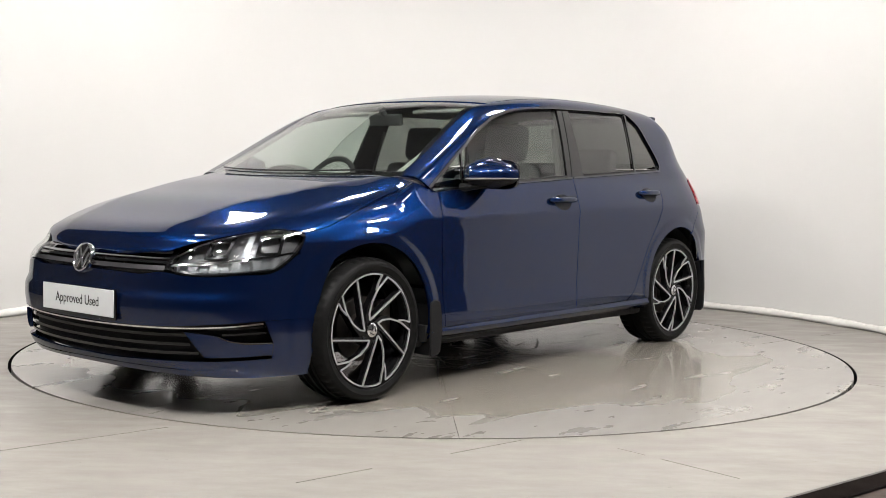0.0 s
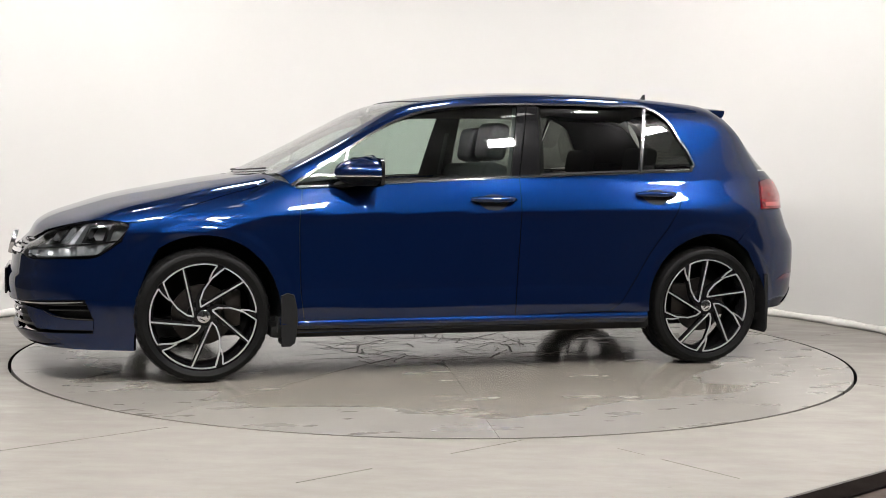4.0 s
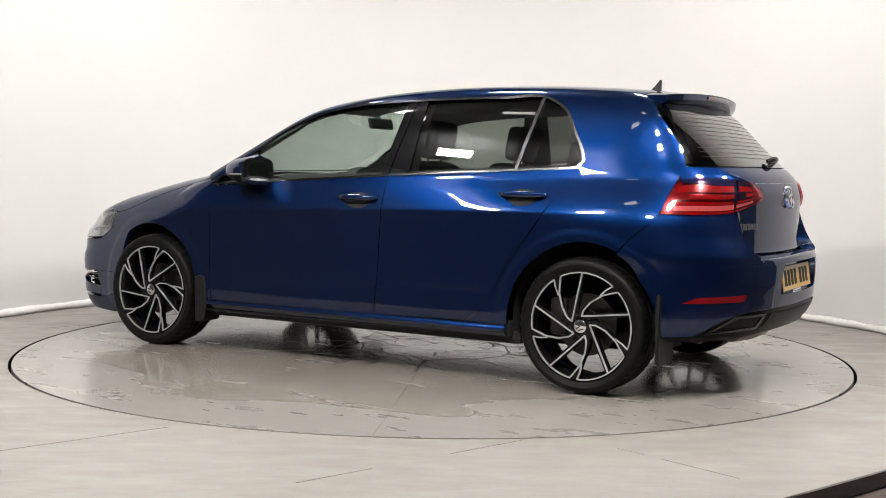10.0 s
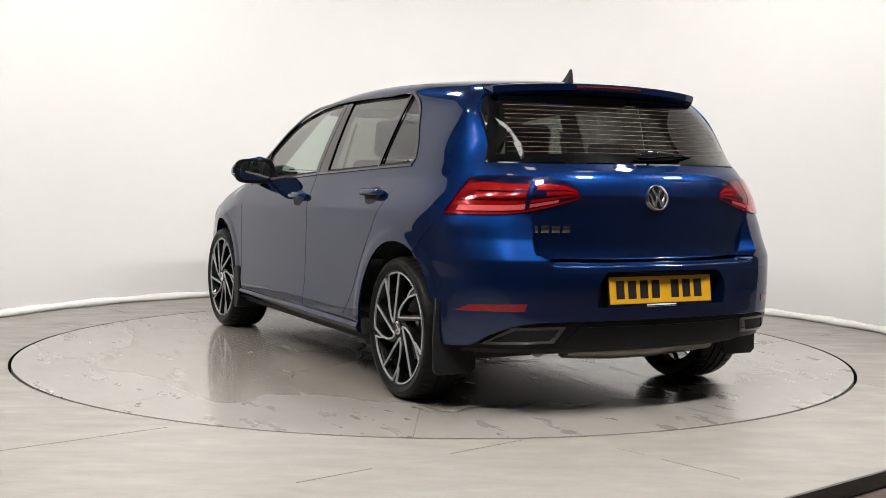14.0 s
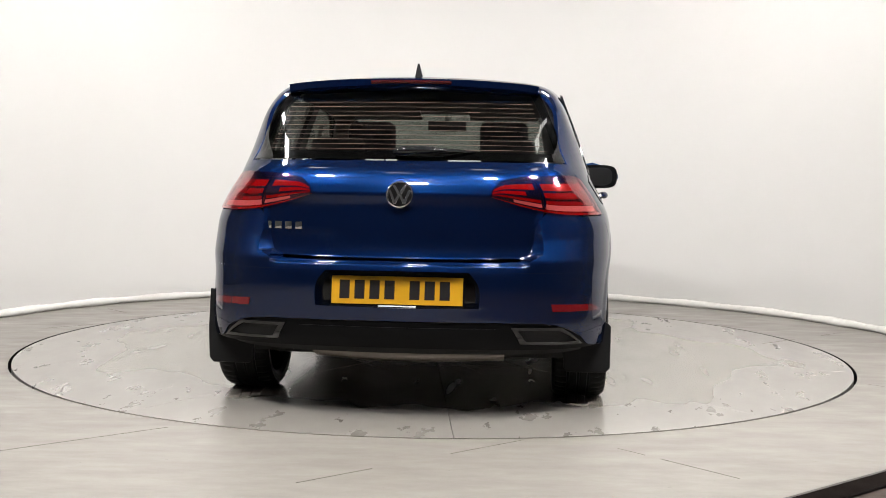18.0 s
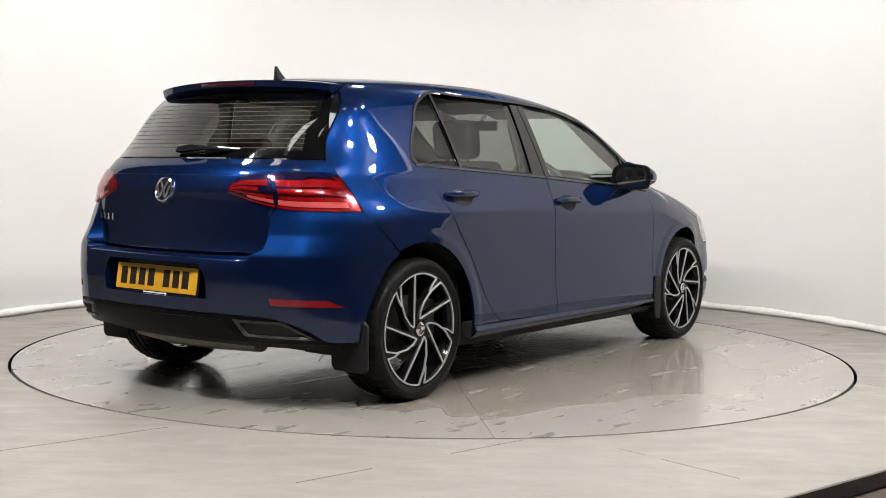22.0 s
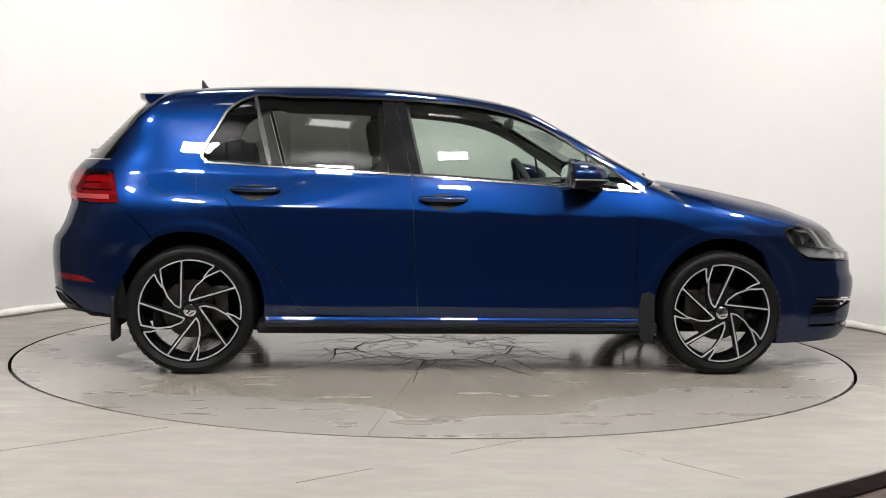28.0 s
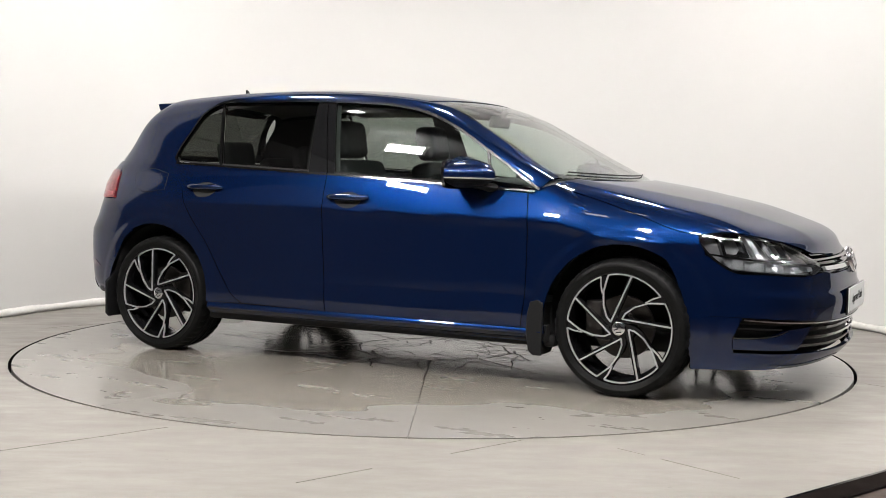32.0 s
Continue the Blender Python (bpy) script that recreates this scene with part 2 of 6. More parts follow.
def half_width(x, z):
    w = plan_low(x) + (plan_up(x) - plan_low(x)) * step(0.76, 1.0, z)
    w = w + door_fold(z) * step(-0.98, -0.80, x) * step(1.0, 0.84, x)
    dz = np.maximum(z - 0.97, 0)
    q = step(-0.95, -1.42, x) * step(0.55, 0.66, z)
    drop = 0.017 * x + 0.075 * step(0.92, 1.35, x) * step(1.95, 1.65, x)
    zc = np.minimum(z + drop * step(0.48, 0.66, z) * step(0.99, 0.78, z), 0.97)
    y = w * (section(zc) * (1 - q) + section_rear(zc) * q) - (0.284 + 0.06 * q) * dz - (0.215 - 0.08 * q) * dz * dz
    for ax in (AXLE_F, AXLE_R):
        r = np.hypot(x - ax, z - ARCH_Z)
        y = y + 0.005 * step(0.43, 0.385, r) * step(0.15, 0.3, z)
    return y


def front_x(y, z):
    return nose_x(z) - 0.155 * y**2 - 0.36 * y**4


def rear_x(y, z):
    edge = np.interp(z, [0.64, 0.655, 0.675, 0.71, 0.80], [0.500, 0.508, 0.549, 0.553, 0.550])
    side = step(edge - 0.012, edge + 0.012, abs(y))
    return tail_x(z) * (1 - side) + tail_side(z) * side + 0.189 * y**2 + 0.185 * y**4


def bonnet(x, y):
    """A nearly flat middle and two falling flanks that part along a fold from the screen's corner to the lamp."""
    a = abs(y)
    d = a - (0.36 + (2.0 - x) * 0.26)
    flank_drop = 0.5 * (d + np.sqrt(d * d + 0.00012))
    return hood_z(x) - 0.030 * y**2 - 0.01 * y**4 - 0.15 * flank_drop * step(2.16, 2.02, x)


def solid_low(x, y, z):
    s = abs(y) - half_width(x, z)
    f = smax((x - front_x(y, z)) * 0.95, s, 0.16)
    f = smax(f, (z - bonnet(x, y)) * 0.93, 0.10)
    return smax(f, (rear_x(y, z) - x) * 0.85, 0.26)


def solid_cabin(x, y, z):
    s = abs(y) - half_width(x, z)
    f = smax(s, (z - roof_z(x) + 0.089 * y**2 + 0.05 * y**4), 0.10)
    f = smax(f, (x - screen_x(z) + 0.265 * y**2) * 0.46, 0.035)
    return smax(f, (rear_x(y, z) - x) * 0.85, 0.26 - 0.17 * step(1.04, 1.28, z))


def meet(org, way, level, solid, reach=1.4):
    """Where rays from outside first meet the level set of a solid."""
    n = len(org)
    lo, hi, found = np.zeros(n), np.full(n, reach), np.zeros(n, bool)
    steps = 56
    for i in range(1, steps + 1):
        d = reach * i / steps
        p = org + way * d
        ins = (solid(p[:, 0], p[:, 1], p[:, 2]) <= level) & ~found
        hi[ins], lo[ins] = d, reach * (i - 1) / steps
        found |= ins
    for _ in range(20):
        mid = (lo + hi) / 2
        p = org + way * mid[:, None]
        ins = solid(p[:, 0], p[:, 1], p[:, 2]) <= level
        hi, lo = np.where(ins, mid, hi), np.where(ins, lo, mid)
    return org + way * hi[:, None]


def on_side(solid, sgn):
    def f(u, v, level):
        n = len(u)
        return meet(np.stack([u, np.full(n, 1.15 * sgn), v], 1), np.tile([0.0, -sgn, 0.0], (n, 1)), level, solid)
    return f


def on_top(solid):
    def f(u, v, level):
        n = len(u)
        return meet(np.stack([u, v, np.full(n, 1.7)], 1), np.tile([0.0, 0, -1.0], (n, 1)), level, solid)
    return f


def on_end(solid, sgn):
    """u: y, v: z, seen from the front (+1) or the rear (-1)."""
    def f(u, v, level):
        n = len(u)
        return meet(np.stack([np.full(n, 2.4 * sgn), u, v], 1), np.tile([-sgn, 0.0, 0.0], (n, 1)), level, solid)
    return f


def on_corner(solid, ax):
    """u: degrees round the upright axis at x = ax, v: z."""
    def f(u, v, level):
        d = np.stack([np.cos(np.radians(u)), np.sin(np.radians(u)), np.zeros(len(u))], 1)
        return meet(np.stack([np.full(len(u), ax), np.zeros(len(u)), v], 1) + d * 1.5, -d, level, solid)
    return f


def on_hoop(solid):
    """u: x, v: degrees round the cabin's long axis, 0 at its left, 90 above."""
    def f(u, v, level):
        d = np.stack([np.zeros(len(u)), np.cos(np.radians(v)), np.sin(np.radians(v))], 1)
        return meet(np.stack([u, np.zeros(len(u)), np.full(len(u), 0.90)], 1) + d * 1.2, -d, level, solid, 1.2)
    return f


def crv(*pts, smooth=True):
    """A curve through 2D points, by the length along it from 0 to 1; a degree counts as 16 mm."""
    p = np.array(pts, float)
    metric = np.where(abs(p).max(0) > 6, 0.016, 1.0)
    q = np.concatenate([[0], np.cumsum(np.maximum(np.hypot(*(np.diff(p, axis=0) * metric).T), 1e-6))])
    q /= q[-1]
    if smooth and len(p) > 2:
        fx, fz = spl(q, p[:, 0]), spl(q, p[:, 1])
        return lambda s: np.stack([fx(s), fz(s)], -1)
    return lambda s: np.stack([np.interp(s, q, p[:, 0]), np.interp(s, q, p[:, 1])], -1)


def arc(cx, cz, r, a0, a1):
    return lambda s: np.stack([cx + r * np.cos(np.radians(a0 + (a1 - a0) * np.asarray(s))),
                               cz + r * np.sin(np.radians(a0 + (a1 - a0) * np.asarray(s)))], -1)


def coons(b, t, l, r, n, m):
    """A net between a bottom, a top, a left and a right curve."""
    s, w = np.linspace(0, 1, n), np.linspace(0, 1, m)
    B, T, L, R = b(s), t(s), l(w), r(w)
    S, V = s[:, None, None], w[None, :, None]
    return ((1 - V) * B[:, None] + V * T[:, None] + (1 - S) * L[None] + S * R[None]
            - (1 - S) * (1 - V) * B[0] - S * (1 - V) * B[-1] - (1 - S) * V * T[0] - S * V * T[-1])


def skin(bm, net, onto, level=0.0, rim=0.014, relief=None, sides="btlr"):
    """Lay a net on the form; its rim is turned in by that depth on the sides named."""
    n, m = net.shape[:2]
    u, v = net[..., 0].ravel(), net[..., 1].ravel()
    lev = np.full(n * m, level) if relief is None else level + relief(u, v)
    p = onto(u, v, lev)
    vs = [bm.verts.new(c) for c in p]
    for i in range(n - 1):
        for j in range(m - 1):
            bm.faces.new((vs[i * m + j], vs[(i + 1) * m + j], vs[(i + 1) * m + j + 1], vs[i * m + j + 1]))
    if rim > 0:
        ring = ([i * m for i in range(n)] + [(n - 1) * m + j for j in range(1, m)]
                + [i * m + m - 1 for i in range(n - 2, -1, -1)] + [j for j in range(m - 2, 0, -1)])
        q = onto(u[ring], v[ring], lev[ring] - rim)
        ws = [bm.verts.new(c) for c in q]
        k = len(ring)
        for i in range(k):
            a, c = vs[ring[i]], vs[ring[(i + 1) % k]]
            i0, j0 = divmod(ring[i], m)
            i1, j1 = divmod(ring[(i + 1) % k], m)
            at = ("b" if j0 == j1 == 0 else "t" if j0 == j1 == m - 1 else "l" if i0 == i1 == 0 else "r")
            if at not in sides:
                continue
            if (a.co - c.co).length > 1e-6:
                bm.faces.new((a, ws[i], ws[(i + 1) % k], c))
    return vs


def orient(bm, centre=(0, 0, 0.75)):
    """Turn all faces outward from a point inside the form."""
    bm.normal_update()
    c = Vector(centre)
    out = sum(1 if (f.calc_center_median() - c).dot(f.normal) > 0 else -1 for f in bm.faces)
    bmesh.ops.recalc_face_normals(bm, faces=bm.faces)
    bm.normal_update()
    out = sum(f.calc_area() * (1 if (f.calc_center_median() - c).dot(f.normal) > 0 else -1) for f in bm.faces)
    if out < 0:
        bmesh.ops.reverse_faces(bm, faces=bm.faces)


def true_normals(me):
    """Give the skin of a panel the form's own normals, so that reflections run smoothly."""
    p = np.empty(len(me.vertices) * 3)
    me.vertices.foreach_get("co", p)
    p = p.reshape(-1, 3)

    def value(d):
        q = p + d
        return np.minimum(solid_low(q[:, 0], q[:, 1], q[:, 2]), solid_cabin(q[:, 0], q[:, 1], q[:, 2]))

    g = np.stack([value(np.eye(3)[k] * 0.002) - value(np.eye(3)[k] * -0.002) for k in range(3)], 1)
    g /= np.maximum(np.linalg.norm(g, axis=1, keepdims=True), 1e-9)
    nl = len(me.loops)
    lv = np.empty(nl, int)
    me.loops.foreach_get("vertex_index", lv)
    fn = np.empty(len(me.polygons) * 3)
    me.polygons.foreach_get("normal", fn)
    tot = np.empty(len(me.polygons), int)
    me.polygons.foreach_get("loop_total", tot)
    fl = np.repeat(fn.reshape(-1, 3), tot, axis=0)
    gl = g[lv]
    dot = (fl * gl).sum(1)
    nrm = np.where((abs(dot) > 0.72)[:, None], gl * np.sign(dot)[:, None], fl)
    me.normals_split_custom_set(nrm.tolist())


def panel(name, nets, onto, material, parent, label="", level=0.0, rim=0.014, relief=None, centre=(0, 0, 0.75), angle=34):
    bm = bmesh.new()
    for net in nets:
        if isinstance(net, tuple):
            skin(bm, net[0], net[1] or onto, level, net[3] if len(net) > 3 else rim, relief, net[2])
        else:
            skin(bm, net, onto, level, rim, relief)
    bmesh.ops.remove_doubles(bm, verts=bm.verts, dist=0.0006)
    orient(bm, centre)
    me = bpy.data.meshes.new(name)
    bm.to_mesh(me)
    bm.free()
    me.polygons.foreach_set("use_smooth", [True] * len(me.polygons))
    me.set_sharp_from_angle(angle=radians(angle))
    if relief is None:
        true_normals(me)
    me.materials.append(material)
    ob = new(name, me)
    ob.parent = parent
    if label:
        tagged(ob, label)
    return ob


# ---- the studio ----
def concrete(name, base, stain, seedv, gloss, damp=0.0):
    """Painted, worn floor: broad stains, wipe marks, fine specks."""
    m = bpy.data.materials.new(name)
    m.use_nodes = True
    nt = m.node_tree
    b = nt.nodes["Principled BSDF"]
    tc = nt.nodes.new("ShaderNodeTexCoord")

    def noise_at(scale, detail, stretch, rough=0.6):
        mp = nt.nodes.new("ShaderNodeMapping")
        mp.inputs["Location"].default_value = (seedv, seedv * 0.7, 0)
        mp.inputs["Scale"].default_value = (scale, scale * stretch, scale)
        n = nt.nodes.new("ShaderNodeTexNoise")
        n.inputs["Scale"].default_value = 1
        n.inputs["Detail"].default_value = detail
        n.inputs["Roughness"].default_value = rough
        nt.links.new(tc.outputs["Object"], mp.inputs["Vector"])
        nt.links.new(mp.outputs["Vector"], n.inputs["Vector"])
        return n.outputs["Fac"]

    def ramp(fac, lo, hi, a, c):
        r = nt.nodes.new("ShaderNodeMapRange")
        r.inputs["From Min"].default_value, r.inputs["From Max"].default_value = lo, hi
        r.inputs["To Min"].default_value, r.inputs["To Max"].default_value = a, c
        nt.links.new(fac, r.inputs["Value"])
        return r.outputs["Result"]

    def blend(fac, a, c):
        x = nt.nodes.new("ShaderNodeMix")
        x.data_type = "RGBA"
        nt.links.new(fac, x.inputs["Factor"])
        for key, val in (("A", a), ("B", c)):
            if isinstance(val, tuple):
                x.inputs[key].default_value = (*val, 1)
            else:
                nt.links.new(val, x.inputs[key])
        return x.outputs["Result"]

    broad = ramp(noise_at(1.1, 5, 1.0), 0.42, 0.66, 0.0, 0.7)
    wipes = ramp(noise_at(2.4, 7, 0.6, 0.66), 0.52, 0.70, 0.0, 0.32)
    fine = ramp(noise_at(17, 8, 0.55, 0.72), 0.3, 0.75, 0.0, 0.30)
    specks = ramp(noise_at(48, 3, 0.6), 0.70, 0.75, 0.0, 0.6 if damp == 0 else 0.0)
    col = blend(broad, base, stain)
    col = blend(wipes, col, tuple(c * 0.86 for c in stain))
    col = blend(fine, col, tuple(c * 0.80 for c in base))
    col = blend(specks, col, tuple(c * 0.42 for c in stain))
    rough = ramp(noise_at(3.1, 6, 2.5), 0.3, 0.7, gloss, gloss + (0.06 if damp > 0 else 0.22))
    if damp > 0:
        # a damp, wiped patch round the car with a ragged edge
        sq = nt.nodes.new("ShaderNodeMapping")
        sq.inputs["Scale"].default_value = (1 / 2.05, 1 / 2.15, 0)
        sq.inputs["Location"].default_value = (-0.02, 0.03, 0)
        nt.links.new(tc.outputs["Object"], sq.inputs["Vector"])
        ln = nt.nodes.new("ShaderNodeVectorMath")
        ln.operation = "LENGTH"
        nt.links.new(sq.outputs["Vector"], ln.inputs[0])
        edge = ln.outputs["Value"]
        for fac, amount in ((noise_at(0.8, 1, 1.0, 0.4), 0.8), (noise_at(1.2, 1, 3.2, 0.35), 0.36)):
            ad = nt.nodes.new("ShaderNodeMath")
            ad.operation = "MULTIPLY_ADD"
            ad.inputs[1].default_value = amount
            nt.links.new(fac, ad.inputs[0])
            nt.links.new(edge, ad.inputs[2])
            edge = ad.outputs[0]
        wet = ramp(edge, 1.44, 1.475, damp, 0.0)
        streaks = ramp(noise_at(1.6, 1, 7.0, 0.35), 0.64, 0.67, 1.0, 0.30)
        cut_out = nt.nodes.new("ShaderNodeMath")
        cut_out.operation = "MULTIPLY"
        nt.links.new(wet, cut_out.inputs[0])
        nt.links.new(streaks, cut_out.inputs[1])
        wet = cut_out.outputs[0]
        col = blend(wet, col, (0.196, 0.176, 0.147))
        dry = nt.nodes.new("ShaderNodeMath")
        dry.operation = "MULTIPLY_ADD"
        dry.inputs[1].default_value = -0.12
        nt.links.new(wet, dry.inputs[0])
        nt.links.new(rough, dry.inputs[2])
        rough = dry.outputs[0]
        b.inputs["Coat Weight"].default_value = 0.40
        b.inputs["Coat Roughness"].default_value = 0.10
    nt.links.new(col, b.inputs["Base Color"])
    nt.links.new(rough, b.inputs["Roughness"])
    bp = nt.nodes.new("ShaderNodeBump")
    bp.inputs["Strength"].default_value = 0.12
    bp.inputs["Distance"].default_value = 0.002
    nt.links.new(noise_at(40, 6, 1.0), bp.inputs["Height"])
    nt.links.new(bp.outputs["Normal"], b.inputs["Normal"])
    return m


FLOOR = concrete("worn_painted_floor", (0.228, 0.212, 0.192), (0.207, 0.191, 0.171), 3.0, 0.30)
TABLE = concrete("worn_painted_turntable", (0.240, 0.225, 0.205), (0.224, 0.208, 0.187), 11.0, 0.26, 0.65)
SEAM = mat("dark_floor_seam", (0.004, 0.0036, 0.0033), 0.95, grain=0.3, spec=0.03)
BROWN = mat("dark_brown_floor", (0.062, 0.044, 0.036), 0.6, grain=0.4, grain_size=40, bump=0.4, bump_size=90, wear=0.15)
WALL = mat("white_studio_wall", (0.545, 0.535, 0.523), 0.75, grain=0.025, grain_size=1.6, bump=0.05, bump_size=14)
SKIRT = mat("white_rolled_hem", (0.66, 0.645, 0.62), 0.8, grain=0.06, grain_size=25, bump=0.6, bump_size=22)
CEILING = mat("dark_grey_ceiling", (0.06, 0.06, 0.062), 0.85, grain=0.08, grain_size=3)
HALL = mat("grey_hall_wall", (0.08, 0.08, 0.082), 0.8, grain=0.2, grain_size=3)

TABLE_R = 2.258


def ring_sheet(bm, r0, r1, z, seg=160, a0=0.0, a1=360.0, rows=1):
    full = abs(a1 - a0) >= 360
    cols = []
    for i in range(seg if full else seg + 1):
        a = radians(a0 + (a1 - a0) * i / seg)
        cols.append([bm.verts.new((math.cos(a) * (r0 + (r1 - r0) * k / rows), math.sin(a) * (r0 + (r1 - r0) * k / rows), z))
                     for k in range(rows + 1)])
    n = len(cols)
    for i in range(n if full else n - 1):
        p, q = cols[i], cols[(i + 1) % n]
        for k in range(rows):
            bm.faces.new((p[k], p[k + 1], q[k + 1], q[k]))


# fixed floor round the turntable, cut off along a straight edge towards the hall
EDGE_P = Vector((1.08, -3.01, 0))
EDGE_D = Vector((0.47, 0.38, 0)).normalized()
EDGE_N = Vector((EDGE_D.y, -EDGE_D.x, 0))
bm = bmesh.new()
ring_sheet(bm, TABLE_R + 0.009, 12.0, 0.0, rows=4)
bmesh.ops.bisect_plane(bm, geom=bm.verts[:] + bm.edges[:] + bm.faces[:], plane_co=EDGE_P, plane_no=EDGE_N, clear_outer=True)
r = bmesh.ops.extrude_face_region(bm, geom=bm.faces[:])
bmesh.ops.translate(bm, vec=(0, 0, -0.05), verts=[v for v in r["geom"] if isinstance(v, bmesh.types.BMVert)])
tagged(part("floor", bm, FLOOR, smooth=False), "worn pale grey painted concrete floor round a turntable", "floor", kind="structure")
bm = bmesh.new()
box(bm, (30, 30, 0.05), pose(0, 0, -0.085))
tagged(part("ground", bm, BROWN, smooth=False), "dark brown lower floor beyond the pale studio floor", "floor", kind="structure")
bm = bmesh.new()
box(bm, (5.0, 0.012, 0.052), Matrix.Translation(EDGE_P + EDGE_N * 0.008 + Vector((0, 0, -0.026))) @ Matrix.Rotation(math.atan2(EDGE_D.y, EDGE_D.x), 4, "Z"))
tagged(part("trim", bm, SATIN, smooth=False), "thin pale metal edging strip of the studio floor", "edging", kind="structure")

# the wall: a white drum open towards the camera, with a rolled hem at its foot
WALL_A0, WALL_A1 = -12.5, 182.0
bm = bmesh.new()
cols = []
for i in range(141):
    a = radians(WALL_A0 + (WALL_A1 - WALL_A0) * i / 140)
    c, s = math.cos(a), math.sin(a)
    cols.append([bm.verts.new((c * rr, s * rr, z)) for rr, z in
                 ((ROOM_R, 0.0), (ROOM_R, 1.2), (ROOM_R, 2.4), (ROOM_R, CEIL), (ROOM_R + 0.08, CEIL), (ROOM_R + 0.08, 0.0))])
for p, q in zip(cols, cols[1:]):
    for k in range(5):
        bm.faces.new((p[k], q[k], q[k + 1], p[k + 1]))
for p in (cols[0], cols[-1]):
    bm.faces.new(p)
tagged(part("wall_drum", bm, WALL), "smooth white curved studio wall behind the turntable", "wall", kind="structure")
bm = bmesh.new()
rnd = random.Random(4)
pts, rads = [], []
for i in range(281):
    a = radians(WALL_A0 + (WALL_A1 - WALL_A0) * i / 280)
    w = 0.004 * math.sin(i * 0.9) + rnd.uniform(-0.003, 0.003)
    pts.append((math.cos(a) * (ROOM_R - 0.016 + w), math.sin(a) * (ROOM_R - 0.016 + w), 0.026))
    rads.append(0.025 + 0.004 * math.sin(i * 0.37) + rnd.uniform(-0.002, 0.002))
tube(bm, pts, rads, seg=10)
tagged(part("baseboard", bm, SKIRT), "wrinkled white rolled fabric hem at the wall's foot", "skirting", kind="structure")

# the hall round it: unseen walls that close the place
bm = bmesh.new()
box(bm, (16.2, 0.1, CEIL), pose(0, -9.5, CEIL / 2 - 0.06))
tagged(part("wall_south", bm, HALL, smooth=False), "plain grey hall wall, unseen", "wall", kind="structure")
bm = bmesh.new()
box(bm, (16.2, 0.1, CEIL), pose(0, 4.6, CEIL / 2 - 0.06))
tagged(part("wall_north", bm, HALL, smooth=False), "plain grey hall wall, unseen", "wall", kind="structure")
# added side walls, set near to grey the dark reflections on the car
for nm, x in (("wall_west", -4.8), ("wall_east", 4.8)):
    bm = bmesh.new()
    box(bm, (0.1, 14.0, CEIL), pose(x, -2.45, CEIL / 2 - 0.06))
    tagged(part(nm, bm, HALL, smooth=False), "plain grey hall wall, unseen", "wall", kind="structure")
bm = bmesh.new()
box(bm, (16.2, 14.3, 0.1), pose(0, -2.45, CEIL + 0.05))
tagged(part("ceiling", bm, CEILING, smooth=False), "plain grey ceiling", "ceiling", kind="structure")


def led(power):
    return mat("lamp_diffuser", (0.9, 0.9, 0.9), 0.5, emit=((1.0, 0.970, 0.938), power))


LED = led(590.0)


def ceiling_light(x, y, z, sx, sy, tilt=0.0, rz=0.0, lamp=LED):
    root = tagged(new("ceiling_light"), "white rectangular light panel hung under the ceiling, out of view", "lamp", "studio light panels")
    lean = pose(0, 0, 0, tilt, 0, 0)
    bm = bmesh.new()
    for dx, dy, wx, wy in ((0, sy / 2, sx + 0.04, 0.02), (0, -sy / 2, sx + 0.04, 0.02), (sx / 2, 0, 0.02, sy - 0.02), (-sx / 2, 0, 0.02, sy - 0.02)):
        box(bm, (wx, wy, 0.05), lean @ pose(dx, dy, 0))
    part("frame", bm, mat("white_metal", (0.7, 0.7, 0.7), 0.4), root, smooth=False)
    bm = bmesh.new()
    box(bm, (sx - 0.02, sy - 0.02, 0.02), lean @ pose(0, 0, -0.005))
    part("diffuser", bm, lamp, root, smooth=False)
    for dx in (-sx * 0.4, sx * 0.4):
        bm = bmesh.new()
        tube(bm, [(dx, 0, 0.02), (dx, 0, max(0.1, CEIL - z))], 0.004, 6)
        part("hanger", bm, SATIN, root)
    root.matrix_world = pose(x, y, z, 0, 0, rz)
    return root


LED_FILL = led(72.0)
LED_DIM = led(7.0)
for x, y in ((-2.95, -2.45), (-1.80, -3.35), (-0.48, -4.35), (0.80, -3.65), (2.20, -2.65), (3.50, -1.50)):
    ceiling_light(x, y, 3.32, 0.34, 0.17, 42.0, math.degrees(math.atan2(x, -y)))
for x, y in ((-1.42, -1.85), (-0.55, -2.90), (0.47, -2.10), (1.75, -1.60)):
    ceiling_light(x, y, 3.40, 0.34, 0.16, 20.0, math.degrees(math.atan2(x, -y)), lamp=LED_DIM)
# fill panels, added to brighten the drum wall and even it out
for x, y in ((-2.2, -1.0), (2.2, -1.0)):
    ceiling_light(x, y, 3.45, 0.22, 0.22, lamp=LED_FILL)
for x, y in ((-1.6, 0.9), (1.6, 0.9), (0.0, 0.5)):
    ceiling_light(x, y, 3.45, 0.45, 0.45, lamp=LED_FILL)

# turntable: a flush disc that turns with the car
turntable = tagged(new("turntable"), "flush round painted turntable with scuffs and damp patches", "turntable")
DECK_IN = 0.44
SEAM_A = 7.0


